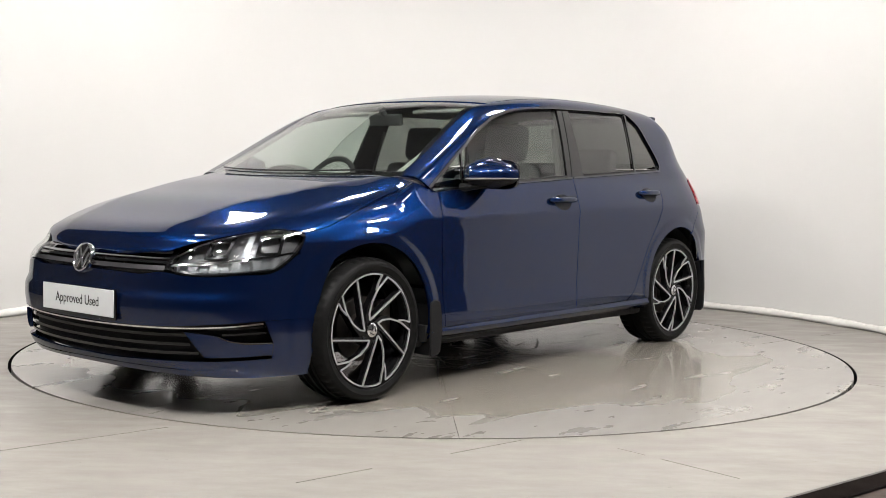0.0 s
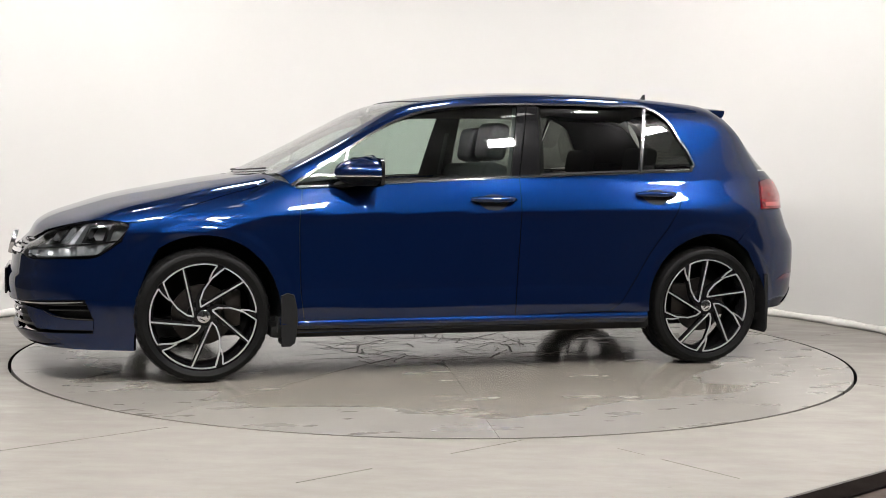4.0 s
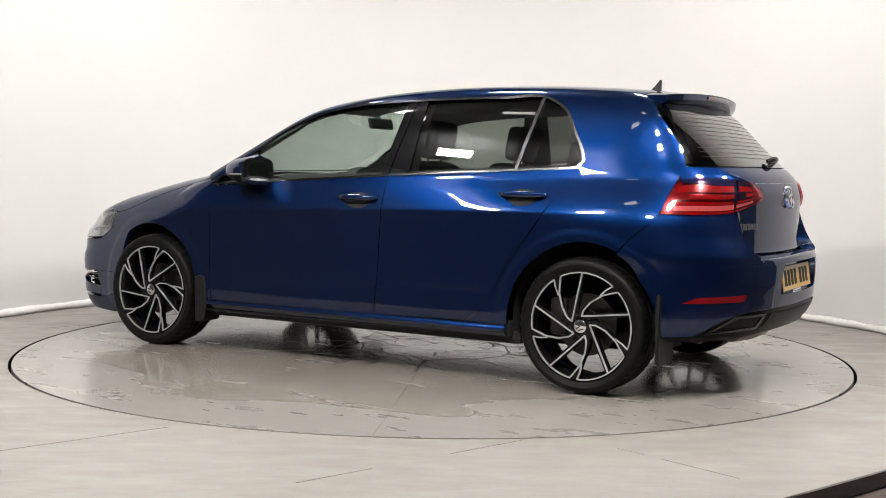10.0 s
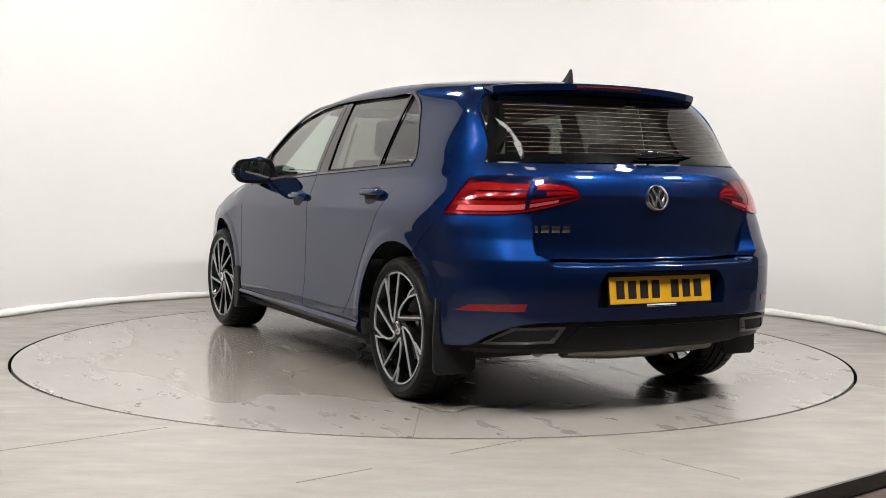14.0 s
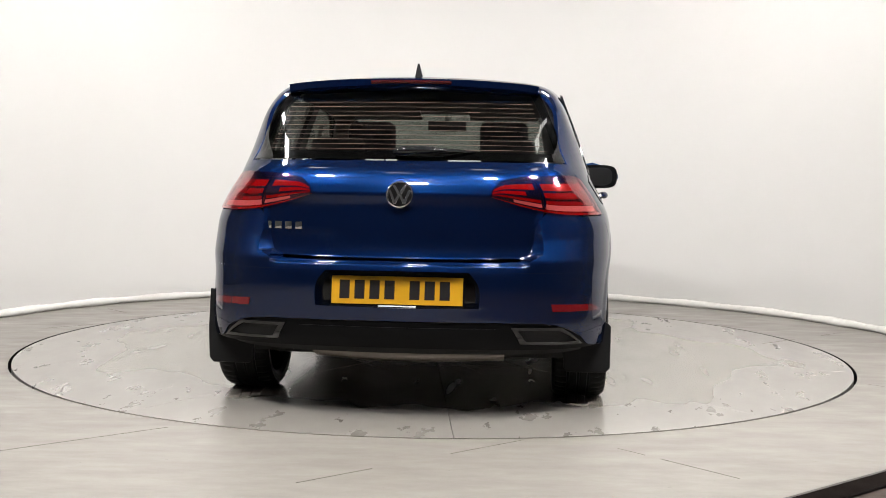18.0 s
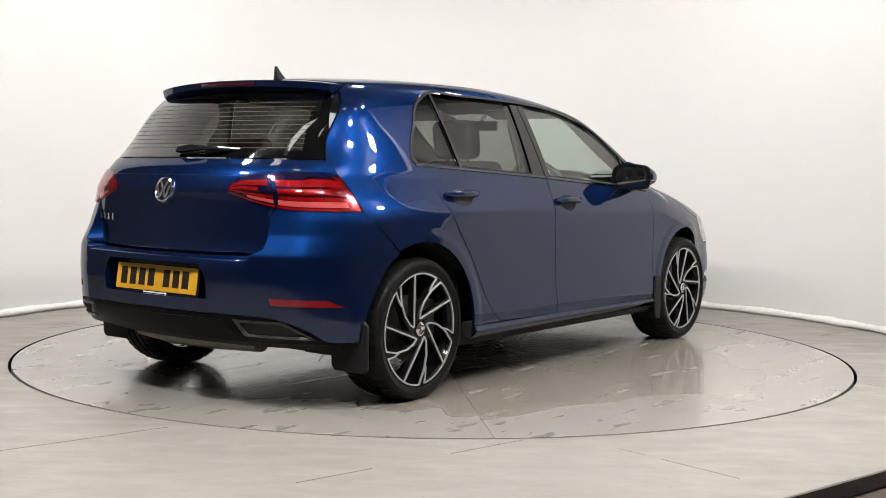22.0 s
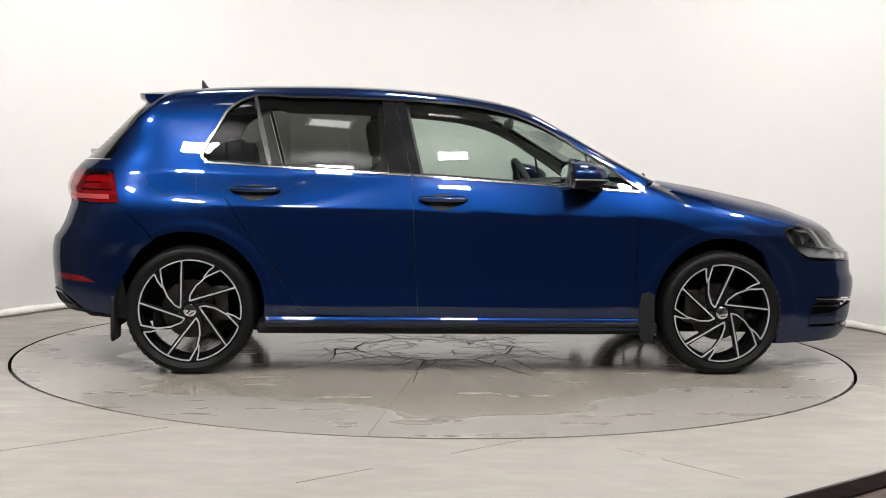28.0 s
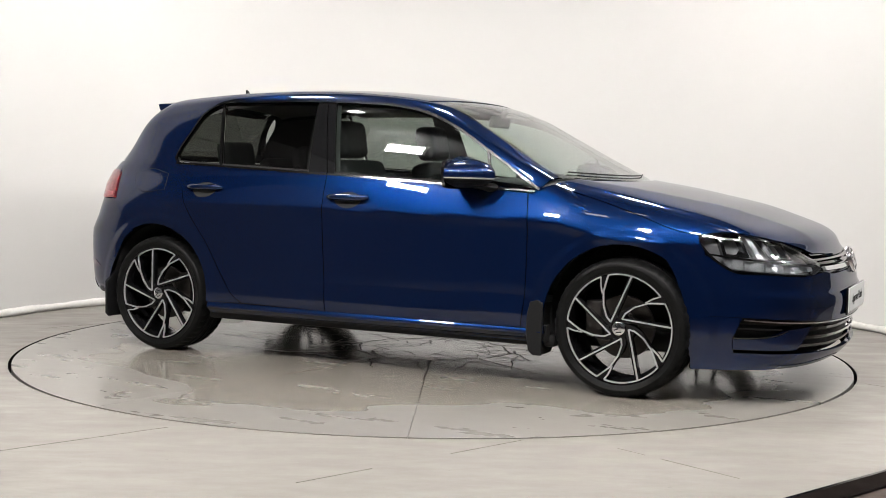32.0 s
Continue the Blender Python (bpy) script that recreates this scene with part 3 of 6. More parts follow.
def sector(r0, r1, a0, a1, z0, z1, gap, n=22, rows=3):
    """A wedge-shaped deck plate with a gap kept on both its straight sides."""
    bm = bmesh.new()
    cols = []
    for i in range(n):
        u = i / (n - 1)
        col = []
        for k in range(rows + 1):
            r = r0 + (r1 - r0) * k / rows
            e = math.degrees(gap / r)
            a = radians(a0 + e + (a1 - a0 - 2 * e) * u)
            col.append((r * math.cos(a), r * math.sin(a)))
        cols.append(col)
    top = [[bm.verts.new((*p, z1)) for p in c] for c in cols]
    low = [[bm.verts.new((*p, z0)) for p in c] for c in cols]
    for p, q in zip(top, top[1:]):
        for k in range(rows):
            bm.faces.new((p[k], p[k + 1], q[k + 1], q[k]))
    for k in (0, rows):
        for i in range(n - 1):
            bm.faces.new((top[i][k], top[i + 1][k], low[i + 1][k], low[i][k]))
    for i in (0, n - 1):
        for k in range(rows):
            bm.faces.new((top[i][k], top[i][k + 1], low[i][k + 1], low[i][k]))
    bmesh.ops.recalc_face_normals(bm, faces=bm.faces)
    bm.normal_update()
    if sum(f.normal.z * f.calc_area() for f in bm.faces) < 0:
        bmesh.ops.reverse_faces(bm, faces=bm.faces)
    return bm


for k in range(10):
    part("deck_plate", sector(DECK_IN, TABLE_R - 0.009, SEAM_A + 36 * k, SEAM_A + 36 * (k + 1), -0.04, 0.0, 0.0011), TABLE, turntable, smooth=False)
bm = bmesh.new()
ring_sheet(bm, 0.0005, DECK_IN - 0.002, 0.0, seg=64)
part("deck_hub", bm, TABLE, turntable, smooth=False)
bm = bmesh.new()
ring_sheet(bm, 0.0005, TABLE_R + 0.006, -0.045, seg=160)
part("deck_frame", bm, SEAM, turntable, smooth=False)
# dark ring added to hide the pale floor edge, as the gap's shade
bm = bmesh.new()
spin(bm, [(TABLE_R + 0.0055, -0.045), (TABLE_R + 0.0055, -0.0015), (TABLE_R + 0.0075, -0.0015), (TABLE_R + 0.0075, -0.045)], 160, Matrix.Rotation(radians(90), 4, "X"))
part("gap_shade", bm, SEAM, turntable, "dark ring standing for the shade in the gap round the turntable")

# dirt that water has drawn along the joints round the hub
GRIME = mat("dark_damp_grime", (0.034, 0.024, 0.021), 0.5, grain=0.5, grain_size=30)


def trail(bm, p, q, w0, w1, rnd, bend=0.02, n=14):
    """A thin ragged streak on the deck from p to q."""
    p, q = Vector(p), Vector(q)
    d = (q - p).normalized()
    o = Vector((-d.y, d.x))
    prev, off = None, 0.0
    for i in range(n + 1):
        u = i / n
        off += rnd.uniform(-bend, bend) * (1 if 0 < i < n else 0)
        c = p + (q - p) * u + o * off
        w = (w0 + (w1 - w0) * u) * rnd.uniform(0.35, 1.0) / 2
        row = [bm.verts.new((*(c + o * w), 0.0012)), bm.verts.new((*(c - o * w), 0.0012))]
        if prev:
            bm.faces.new((prev[0], row[0], row[1], prev[1]))
        prev = row


rnd = random.Random(21)
bm = bmesh.new()
at = lambda r, a: (r * math.cos(radians(a)), r * math.sin(radians(a)))
for k in range(10):
    a = SEAM_A + 36 * k
    trail(bm, at(0.43, a), at(rnd.uniform(0.75, 1.15), a + rnd.uniform(-1, 1)), 0.016, 0.003, rnd, 0.004)
    trail(bm, at(0.44, a), at(0.44, a + 36), 0.018, 0.012, rnd, 0.008)
    for _ in range(3):
        b0, r0 = a + rnd.uniform(0, 36), rnd.uniform(0.30, 0.62)
        trail(bm, at(r0, b0), at(r0 * rnd.uniform(0.9, 1.5), b0 + rnd.uniform(18, 44)), 0.014, 0.003, rnd, 0.012)
    b0 = a + rnd.uniform(4, 30)
    trail(bm, at(0.46, b0), at(rnd.uniform(0.6, 0.95), b0 + rnd.uniform(-14, 14)), 0.010, 0.003, rnd, 0.01)
for _ in range(46):
    b0, r0 = rnd.uniform(0, 360), rnd.uniform(0.12, 0.55)
    trail(bm, at(r0, b0), at(r0 + rnd.uniform(0.05, 0.38), b0 + rnd.uniform(-40, 40)), rnd.uniform(0.008, 0.018), 0.002, rnd, 0.010, 10)
bmesh.ops.recalc_face_normals(bm, faces=bm.faces)
tagged(part("dirt_stain", bm, GRIME, turntable, smooth=False), "dark water stains spreading from the hub", kind="stuff")

JOINT = mat("dusty_floor_joint", (0.14, 0.125, 0.107), 0.9, grain=0.5, grain_size=25)
# faint joints of the fixed floor's square panels
rnd = random.Random(9)
JD, JN = Vector((0.766, 0.643, 0)), Vector((-0.643, 0.766, 0))
for d, nn, off, runs in ((JD, JN, -1.95, ((-2.2, -1.9), (-1.55, -1.2))), (JD, JN, -0.98, ((-2.85, -2.15), (1.75, 2.1), (2.4, 2.62))), (JD, JN, 2.0, ((-1.45, -1.15),)),
                         (JN, JD, -1.01, ((-2.78, -2.45), (-2.38, -2.25))), (JN, JD, 1.0, ((-2.2, -2.08),)), (JN, JD, -0.71, ((2.45, 2.75),))):
    for u0, u1 in runs:
        bm = bmesh.new()
        p = nn * off + d * ((u0 + u1) / 2)
        box(bm, (u1 - u0, rnd.uniform(0.0014, 0.0026), 0.0016), Matrix.Translation((p.x, p.y, 0.0002)) @ Matrix.Rotation(math.atan2(d.y, d.x), 4, "Z"))
        tagged(part("trim", bm, JOINT, smooth=False), "thin dark joint between pale floor panels", "floor joint", kind="structure")


# ---- the car ----
car = tagged(new("car"), "dark metallic blue five-door hatchback parked on a round turntable", "car")


def zbelt(x):
    return np.interp(x, [-1.32, -0.25, 0.92], [1.030, 0.979, 0.913])


def flank(x, y, z):
    s = abs(y) - half_width(x, z)
    return smax(s, (rear_x(y, z) - x) * 0.85, 0.26 - 0.17 * step(1.04, 1.28, z))


def via(c, onto, z0):
    """The same curve, in the terms of on_hoop round the height z0."""
    def f(s):
        s = np.atleast_1d(np.asarray(s, float))
        q = c(s)
        p = onto(q[:, 0], q[:, 1], np.zeros(len(q)))
        return np.stack([p[:, 0], (np.degrees(np.arctan2(p[:, 2] - z0, p[:, 1])) + 90) % 360 - 90], -1)
    return f


def on_ring(solid, z0):
    def f(u, v, level):
        d = np.stack([np.zeros(len(u)), np.cos(np.radians(v)), np.sin(np.radians(v))], 1)
        return meet(np.stack([u, np.zeros(len(u)), np.full(len(u), z0)], 1) + d * 1.2, -d, level, solid, 1.2)
    return f


hood_edge = spl([0.95, 1.024, 1.2, 1.363, 1.577, 1.64, 1.70, 1.744, 1.852, 1.939, 2.022, 2.07],
                [31.0, 29.0, 25.6, 22.1, 17.6, 17.3, 18.2, 18.9, 19.5, 19.8, 20.5, 20.9])
roof_edge = spl([-1.75, -1.6, -1.3, -0.8, -0.2, 0.15, 0.35, 0.7, 1.0, 1.15], [0.50, 0.525, 0.555, 0.572, 0.574, 0.575, 0.588, 0.648, 0.714, 0.748])
door_front = crv((0.852, 0.905), (0.868, 0.80), (0.870, 0.60), (0.862, 0.40), (0.848, 0.288))
door_rear = crv((-1.232, 1.018), (-1.15, 0.86), (-1.07, 0.735), (-0.97, 0.605), (-0.855, 0.42), (-0.80, 0.345), (-0.735, 0.300))
G = 0.0024


def shift(c, dx, dz=0.0):
    return lambda s: c(s) + np.array([dx, dz])


def back(c):
    return lambda s: c(1 - np.asarray(s))


def cut(c, a, b):
    return lambda s: c(a + (b - a) * np.asarray(s))


def line(p, q):
    return crv(p, q, smooth=False)


def belt(x0, x1, dz):
    return lambda s: np.stack([x0 + (x1 - x0) * np.asarray(s), zbelt(x0 + (x1 - x0) * np.asarray(s)) + dz], -1)


dlo_top = crv((0.905, 0.925), (0.80, 0.990), (0.70, 1.057), (0.60, 1.118), (0.45, 1.208), (0.28, 1.284), (0.11, 1.325), (-0.12, 1.346),
              (-0.45, 1.358), (-0.80, 1.360), (-1.06, 1.350), (-1.15, 1.292), (-1.205, 1.20), (-1.262, 1.095), (-1.272, 1.050), (-1.25, 1.033))

TOP = on_top(solid_cabin)
LOW_TOP = on_top(solid_low)
for sgn in (1, -1):
    SIDE = on_side(flank, sgn)
    LOW = on_side(solid_low, sgn)
    side_c = (0, 0.2 * sgn, 0.75)
    # doors
    bline = crv((-0.251, 0.985), (-0.245, 0.8), (-0.230, 0.5), (-0.217, 0.290))
    fd = empty("door", "", "")
    fd.parent = car
    l, r = shift(back(door_front), -G), shift(back(bline), G)
    panel("door_skin", [coons(line(l(0.0), r(0.0)), belt(l(1.0)[0], r(1.0)[0], -0.008), l, r, 46, 46)], SIDE, PAINT, fd, centre=side_c)
    rd = empty("door", "", "")
    rd.parent = car
    l, r = shift(back(bline), -G), shift(back(door_rear), G)
    panel("door_skin", [coons(line(l(0.0), r(0.0)), belt(l(1.0)[0], r(1.0)[0], -0.008), l, r, 46, 46)], SIDE, PAINT, rd, centre=side_c)
    # sill
    panel("sill", [coons(line((0.948, 0.218), (-0.948, 0.236)), line((0.955, 0.283), (-0.950, 0.294)),
                         line((0.948, 0.218), (0.955, 0.283)), line((-0.948, 0.236), (-0.950, 0.294)), 60, 26)], SIDE, PAINT, car, centre=side_c,
          relief=lambda u, v: 0.010 * step(0.292, 0.270, v) - 0.045 * step(0.270, 0.215, v))
    # quarter panel: a strip round the arch, the flank above it, the pillar behind the glass, and the roof rail
    aq1, aq2 = arc(AXLE_R, ARCH_Z, ARCH_R, -6, 60), arc(AXLE_R, ARCH_Z, ARCH_R, 60, 118)
    out1 = crv((-0.741, 0.297), (-0.803, 0.345), (-0.859, 0.42), (-0.974, 0.605), (-1.075, 0.735))
    out2 = crv((-1.075, 0.735), (-1.20, 0.790), (-1.36, 0.812), (-1.50, 0.797), (-1.590, 0.758))
    seam_q = crv((-1.4868, 0.6572), (-1.537, 0.711), (-1.590, 0.758))
    tail_edge = crv((-1.590, 0.758), (-1.652, 0.822), (-1.676, 0.90), (-1.703, 0.978), (-1.724, 1.034))
    side_edge = crv((-1.075, 0.735), (-1.153, 0.86), (-1.236, 1.020), (-1.250, 1.034))
    waist = line((-1.250, 1.034), (-1.724, 1.034))
    RING = on_ring(solid_cabin, 0.90)
    r_edge = lambda s: np.stack([np.interp(s, [0, 1], [0.96, -1.53]), sgn * roof_edge(np.interp(s, [0, 1], [0.96, -1.53]))], -1)
    top_c = via(r_edge, TOP, 0.90)
    dlo_c = via(cut(dlo_top, 0.0, 0.78), SIDE, 0.90)
    hatch_side = crv((-1.724, 1.034), (-1.685, 1.12), (-1.625, 1.21), (-1.565, 1.29), (-1.535, 1.335))
    rail = coons(dlo_c, cut(top_c, 0.0, 0.80), line(dlo_c(0.0)[0], top_c(0.0)[0]), line(dlo_c(1.0)[0], top_c(0.8)[0]), 90, 12)
    hc, low_c, t2 = via(hatch_side, SIDE, 0.90), via(waist, SIDE, 0.90), cut(top_c, 0.80, 1.0)
    dl2 = via(back(cut(dlo_top, 0.78, 1.0)), SIDE, 0.90)

    def two(c, a, b, at):
        """First a curve, then straight on to a point."""
        def f(q):
            q = np.atleast_1d(np.asarray(q, float))[:, None]
            return np.where(q < at, c(np.minimum(q[:, 0] / at, 1)), a + (b - a) * np.maximum(q - at, 0) / (1 - at))
        return f

    cp = coons(low_c, t2, two(dl2, dlo_c(1.0)[0], top_c(0.8)[0], 0.75), two(hc, hc(1.0)[0], t2(1.0)[0], 0.92), 34, 45)
    panel("quarter_panel", [(coons(aq1, out1, line(aq1(0.0), out1(0.0)), line(aq1(1.0), out1(1.0)), 34, 12), SIDE, "btl"),
                            (coons(aq2, out2, line(aq2(0.0), out2(0.0)), seam_q, 34, 12), SIDE, "br"),
                            (coons(out2, waist, side_edge, tail_edge, 34, 30), SIDE, "lr"), (cp, RING, "tlr"), (rail, RING, "btl")],
          SIDE, PAINT, car, centre=(-0.3, 0, 0.7), rim=0.012)
    # wing
    FR = on_ring(solid_low, 0.50)
    def ht(q, sgn=sgn):
        x = np.interp(np.atleast_1d(q), [0, 1], [1.645, 0.955])
        a = hood_edge(x) - 0.08
        return np.stack([x, a if sgn > 0 else 180 - a], -1)
    af = arc(AXLE_F, ARCH_Z, ARCH_R, 56, 191)
    a1, a2 = via(cut(af, 0, 0.52), LOW, 0.50), via(cut(af, 0.52, 1.0), LOW, 0.50)
    seam = via(crv(tuple(af(0.0)), (1.58, 0.645), (1.675, 0.660), (1.660, 0.695), (1.645, 0.722)), LOW, 0.50)
    mid = line(a1(1.0)[0], ht(1.0)[0])
    sd = lambda s, seam=seam, ht=ht: np.where(np.asarray(s)[:, None] < 0.8, seam(np.minimum(np.asarray(s) / 0.8, 1)), seam(np.ones(len(s))) + (np.asarray(s)[:, None] - 0.8) / 0.2 * (ht(np.zeros(len(s))) - seam(np.ones(len(s)))))
    w1 = coons(a1, ht, sd, mid, 40, 26)
    dfl = via(shift(door_front, G), LOW, 0.50)
    tp = lambda s, ht=ht, dfl=dfl: np.where(np.asarray(s)[:, None] < 0.1, ht(np.ones(len(s))) + np.asarray(s)[:, None] / 0.1 * (dfl(np.zeros(len(s))) - ht(np.ones(len(s)))), dfl(np.maximum(np.asarray(s) - 0.1, 0) / 0.9))
    w2 = coons(a2, tp, mid, line(a2(1.0)[0], dfl(1.0)[0]), 40, 26)
    panel("front_wing", [(w1, FR, "btl"), (w2, FR, "btr")], FR, PAINT, car, centre=side_c)
    # side glass and centre pillar
    def win(top, bot, l, r, mt, nm, n=40, m=20, level=-0.010):
        return panel(nm, [coons(bot, top, l, r, n, m)], SIDE, mt, car, level=level, rim=0.0, centre=side_c)
    tz = lambda x: float(np.interp(x, [c[0] for c in dlo_top(np.linspace(0.75, 0, 80))], [c[1] for c in dlo_top(np.linspace(0.75, 0, 80))]))
    def topc(x0, x1, n=40):
        xs = np.linspace(x0, x1, n)
        return crv(*[(x, tz(x) - 0.008) for x in xs], smooth=False)
    x0, x1 = 0.845, -0.255
    f_pane = win(topc(x0, -0.285), belt(x0, -0.205, 0.006), line((x0, zbelt(x0) + 0.006), (x0, tz(x0) - 0.008)),
        line((-0.205, zbelt(-0.205) + 0.006), (-0.285, tz(-0.285) - 0.008)), GLASS_FRONT, "window_pane")
    r_pane = win(topc(-0.395, -1.010), belt(-0.365, -0.930, 0.006), line((-0.365, zbelt(-0.365) + 0.006), (-0.395, tz(-0.395) - 0.008)),
        line((-0.930, zbelt(-0.930) + 0.006), (-1.010, tz(-1.01) - 0.008)), GLASS_REAR, "window_pane")
    f_pane.parent, r_pane.parent = fd, rd
    q_r = back(crv(*[tuple(c) for c in dlo_top(np.linspace(0.80, 0.985, 12))]))
    q_pane = win(topc(-1.035, float(q_r(1.0)[0])), belt(-0.955, float(q_r(0.0)[0]), 0.006), line((-0.955, zbelt(-0.955) + 0.006), (-1.035, tz(-1.035) - 0.008)), q_r, GLASS_REAR, "quarter_glass")
    panel("pillar_trim", [coons(belt(-0.205, -0.248, 0.004), topc(-0.285, -0.332), line((-0.205, zbelt(-0.205)), (-0.285, 1.345)), line((-0.248, zbelt(-0.248)), (-0.332, 1.345)), 6, 20)], SIDE, GLOSS_BLACK, fd, level=-0.003, centre=side_c)
    panel("pillar_trim", [coons(belt(-0.254, -0.365, 0.004), topc(-0.338, -0.395), line((-0.254, zbelt(-0.254)), (-0.338, 1.345)), line((-0.365, zbelt(-0.365)), (-0.395, 1.345)), 8, 20)], SIDE, GLOSS_BLACK, rd, level=-0.003, centre=side_c)

# bonnet, windscreen, roof
HOOD = on_ring(solid_low, 0.50)


def hood_side(g):
    def f(q):
        x = np.interp(np.atleast_1d(q), [0, 1], [0.962, 2.068])
        a = hood_edge(x) + 0.10
        return np.stack([x, a if g > 0 else 180 - a], -1)
    return f


hood_nose = crv((2.068, 159.1), (2.098, 151), (2.110, 140), (2.114, 122), (2.116, 90), (2.114, 58), (2.110, 40), (2.098, 29), (2.068, 20.9))
hood_back = crv((0.962, 149), (1.045, 139), (1.10, 125), (1.128, 108), (1.134, 90), (1.128, 72), (1.10, 55), (1.045, 41), (0.962, 31))
panel("bonnet", [coons(hood_side(-1), hood_side(1), hood_back, hood_nose, 80, 70)], HOOD, PAINT, car, centre=(1.4, 0, 0))
panel("cowl", [coons(line((0.93, -0.70), (0.93, 0.70)), crv((0.93, -0.71), (1.06, -0.45), (1.11, 0), (1.06, 0.45), (0.93, 0.71)),
                     line((0.93, -0.70), (0.93, -0.71)), line((0.93, 0.70), (0.93, 0.71)), 30, 6)], on_top(solid_low), BLACK, car, level=-0.012, rim=0, centre=(1, 0, 0))


def span(fx, w):
    return lambda q: np.stack([fx((np.asarray(q) * 2 - 1) * w), (np.asarray(q) * 2 - 1) * w], -1)


ws_low = span(lambda y: 1.118 - 0.34 * y**2, 0.735)
ws_top = span(lambda y: 0.285 - 0.26 * y**2, 0.562)


def ws_side(g):
    a, b = ws_low(np.array([1.0]))[0], ws_top(np.array([1.0]))[0]
    return lambda q: np.stack([a[0] + (b[0] - a[0]) * np.asarray(q),
                               g * np.interp(a[0] + (b[0] - a[0]) * np.asarray(q), [b[0], 0.35, 0.7, a[0]], [0.562, 0.583, 0.645, 0.735])], -1)


ws_net = coons(ws_side(-1), ws_side(1), ws_low, ws_top, 40, 30)
screen = panel("windscreen", [ws_net], TOP, GLASS_SCREEN, car, level=-0.004, rim=0, centre=(0.5, 0, 0))
# black edge band of the screen
inner = ws_net.mean((0, 1)) + (ws_net - ws_net.mean((0, 1))) * np.array([0.925, 0.93])


def frame_nets(a, b):
    out = []
    for k in (0, -1):
        out.append(np.stack([a[k], b[k]], 1))
        out.append(np.stack([a[:, k], b[:, k]], 1))
    return out


panel("screen_band", frame_nets(ws_net, inner), TOP, GLOSS_BLACK, screen, level=-0.007, rim=0, centre=(0.5, 0, 0))
rf_front = span(lambda y: 0.275 - 0.26 * y**2, 0.566)
rf_back = span(lambda y: -1.47 + 0 * y, 0.540)


def rf_side(g):
    a = rf_front(np.array([1.0]))[0][0]
    return lambda q: np.stack([a + (-1.47 - a) * np.asarray(q), g * (roof_edge(a + (-1.47 - a) * np.asarray(q)) - 0.003 * np.sin(np.asarray(q) * math.pi))], -1)


panel("roof", [coons(rf_side(-1), rf_side(1), rf_front, rf_back, 60, 30)], TOP, PAINT, car, centre=(-0.5, 0, 0))
panel("headliner", [coons(rf_side(-1), rf_side(1), rf_front, rf_back, 30, 16)], TOP, HEADLINER, car, level=-0.035, rim=0, centre=(-0.5, 0, 3))

# tailgate: painted lower part, window, spoiler
REAR_FORM = lambda x, y, z: np.minimum(solid_low(x, y, z), solid_cabin(x, y, z))
BACK = on_end(REAR_FORM, -1)
RC = on_corner(REAR_FORM, -1.2)


def mirrored(c):
    """The same curve on the car's other side, in degrees round an end's axis."""
    return lambda q: np.array([360.0, 0.0]) + c(q) * np.array([-1.0, 1.0])


gate_r = crv((147.2, 0.655), (144.3, 0.675), (143.4, 0.71), (142.8, 0.80), (140.5, 0.88), (134.0, 0.962), (126.2, 0.978), (127.5, 1.034))
tailgate = empty("tailgate", "", "")
tailgate.parent = car
panel("tailgate_skin", [coons(crv((147.2, 0.655), (160, 0.651), (180, 0.650), (200, 0.651), (212.8, 0.655)),
                              crv((127.6, 1.034), (150, 1.036), (180, 1.037), (210, 1.036), (232.4, 1.034)), gate_r, mirrored(gate_r), 84, 46)],
      RC, PAINT, tailgate, centre=(-1.2, 0, 0.8))
rg = coons(crv((-0.660, 1.040), (-0.3, 1.043), (0, 1.043), (0.3, 1.043), (0.660, 1.040)), crv((-0.540, 1.345), (0, 1.362), (0.540, 1.345)),
           crv((-0.660, 1.040), (-0.610, 1.18), (-0.540, 1.345)), crv((0.660, 1.040), (0.610, 1.18), (0.540, 1.345)), 50, 30)
rear_window = panel("rear_window", [rg], BACK, GLASS_TAIL, tailgate, level=-0.002, rim=0, centre=(0, 0, 0.8))
rgi = rg.mean((0, 1)) + (rg - rg.mean((0, 1))) * np.array([0.93, 0.86]) + np.array([0, 0.012])
panel("window_band", frame_nets(rg, rgi), BACK, GLOSS_BLACK, rear_window, level=-0.005, rim=0, centre=(0, 0, 0.8))
HEAT = mat("heating_wire", (0.10, 0.06, 0.045), 0.5)
for k in range(11):
    z = 1.085 + 0.020 * k
    w = 0.575 - 0.32 * (z - 1.085)
    bm = bmesh.new()
    ys = np.linspace(-w, w, 19)
    tube(bm, BACK(ys, np.full(19, z), np.full(19, -0.001)), 0.0010, 4)
    part("heating_wire", bm, HEAT, rear_window)


def roof_sheet(x, y, z):
    return z - roof_z(x) + 0.089 * y**2 + 0.05 * y**4


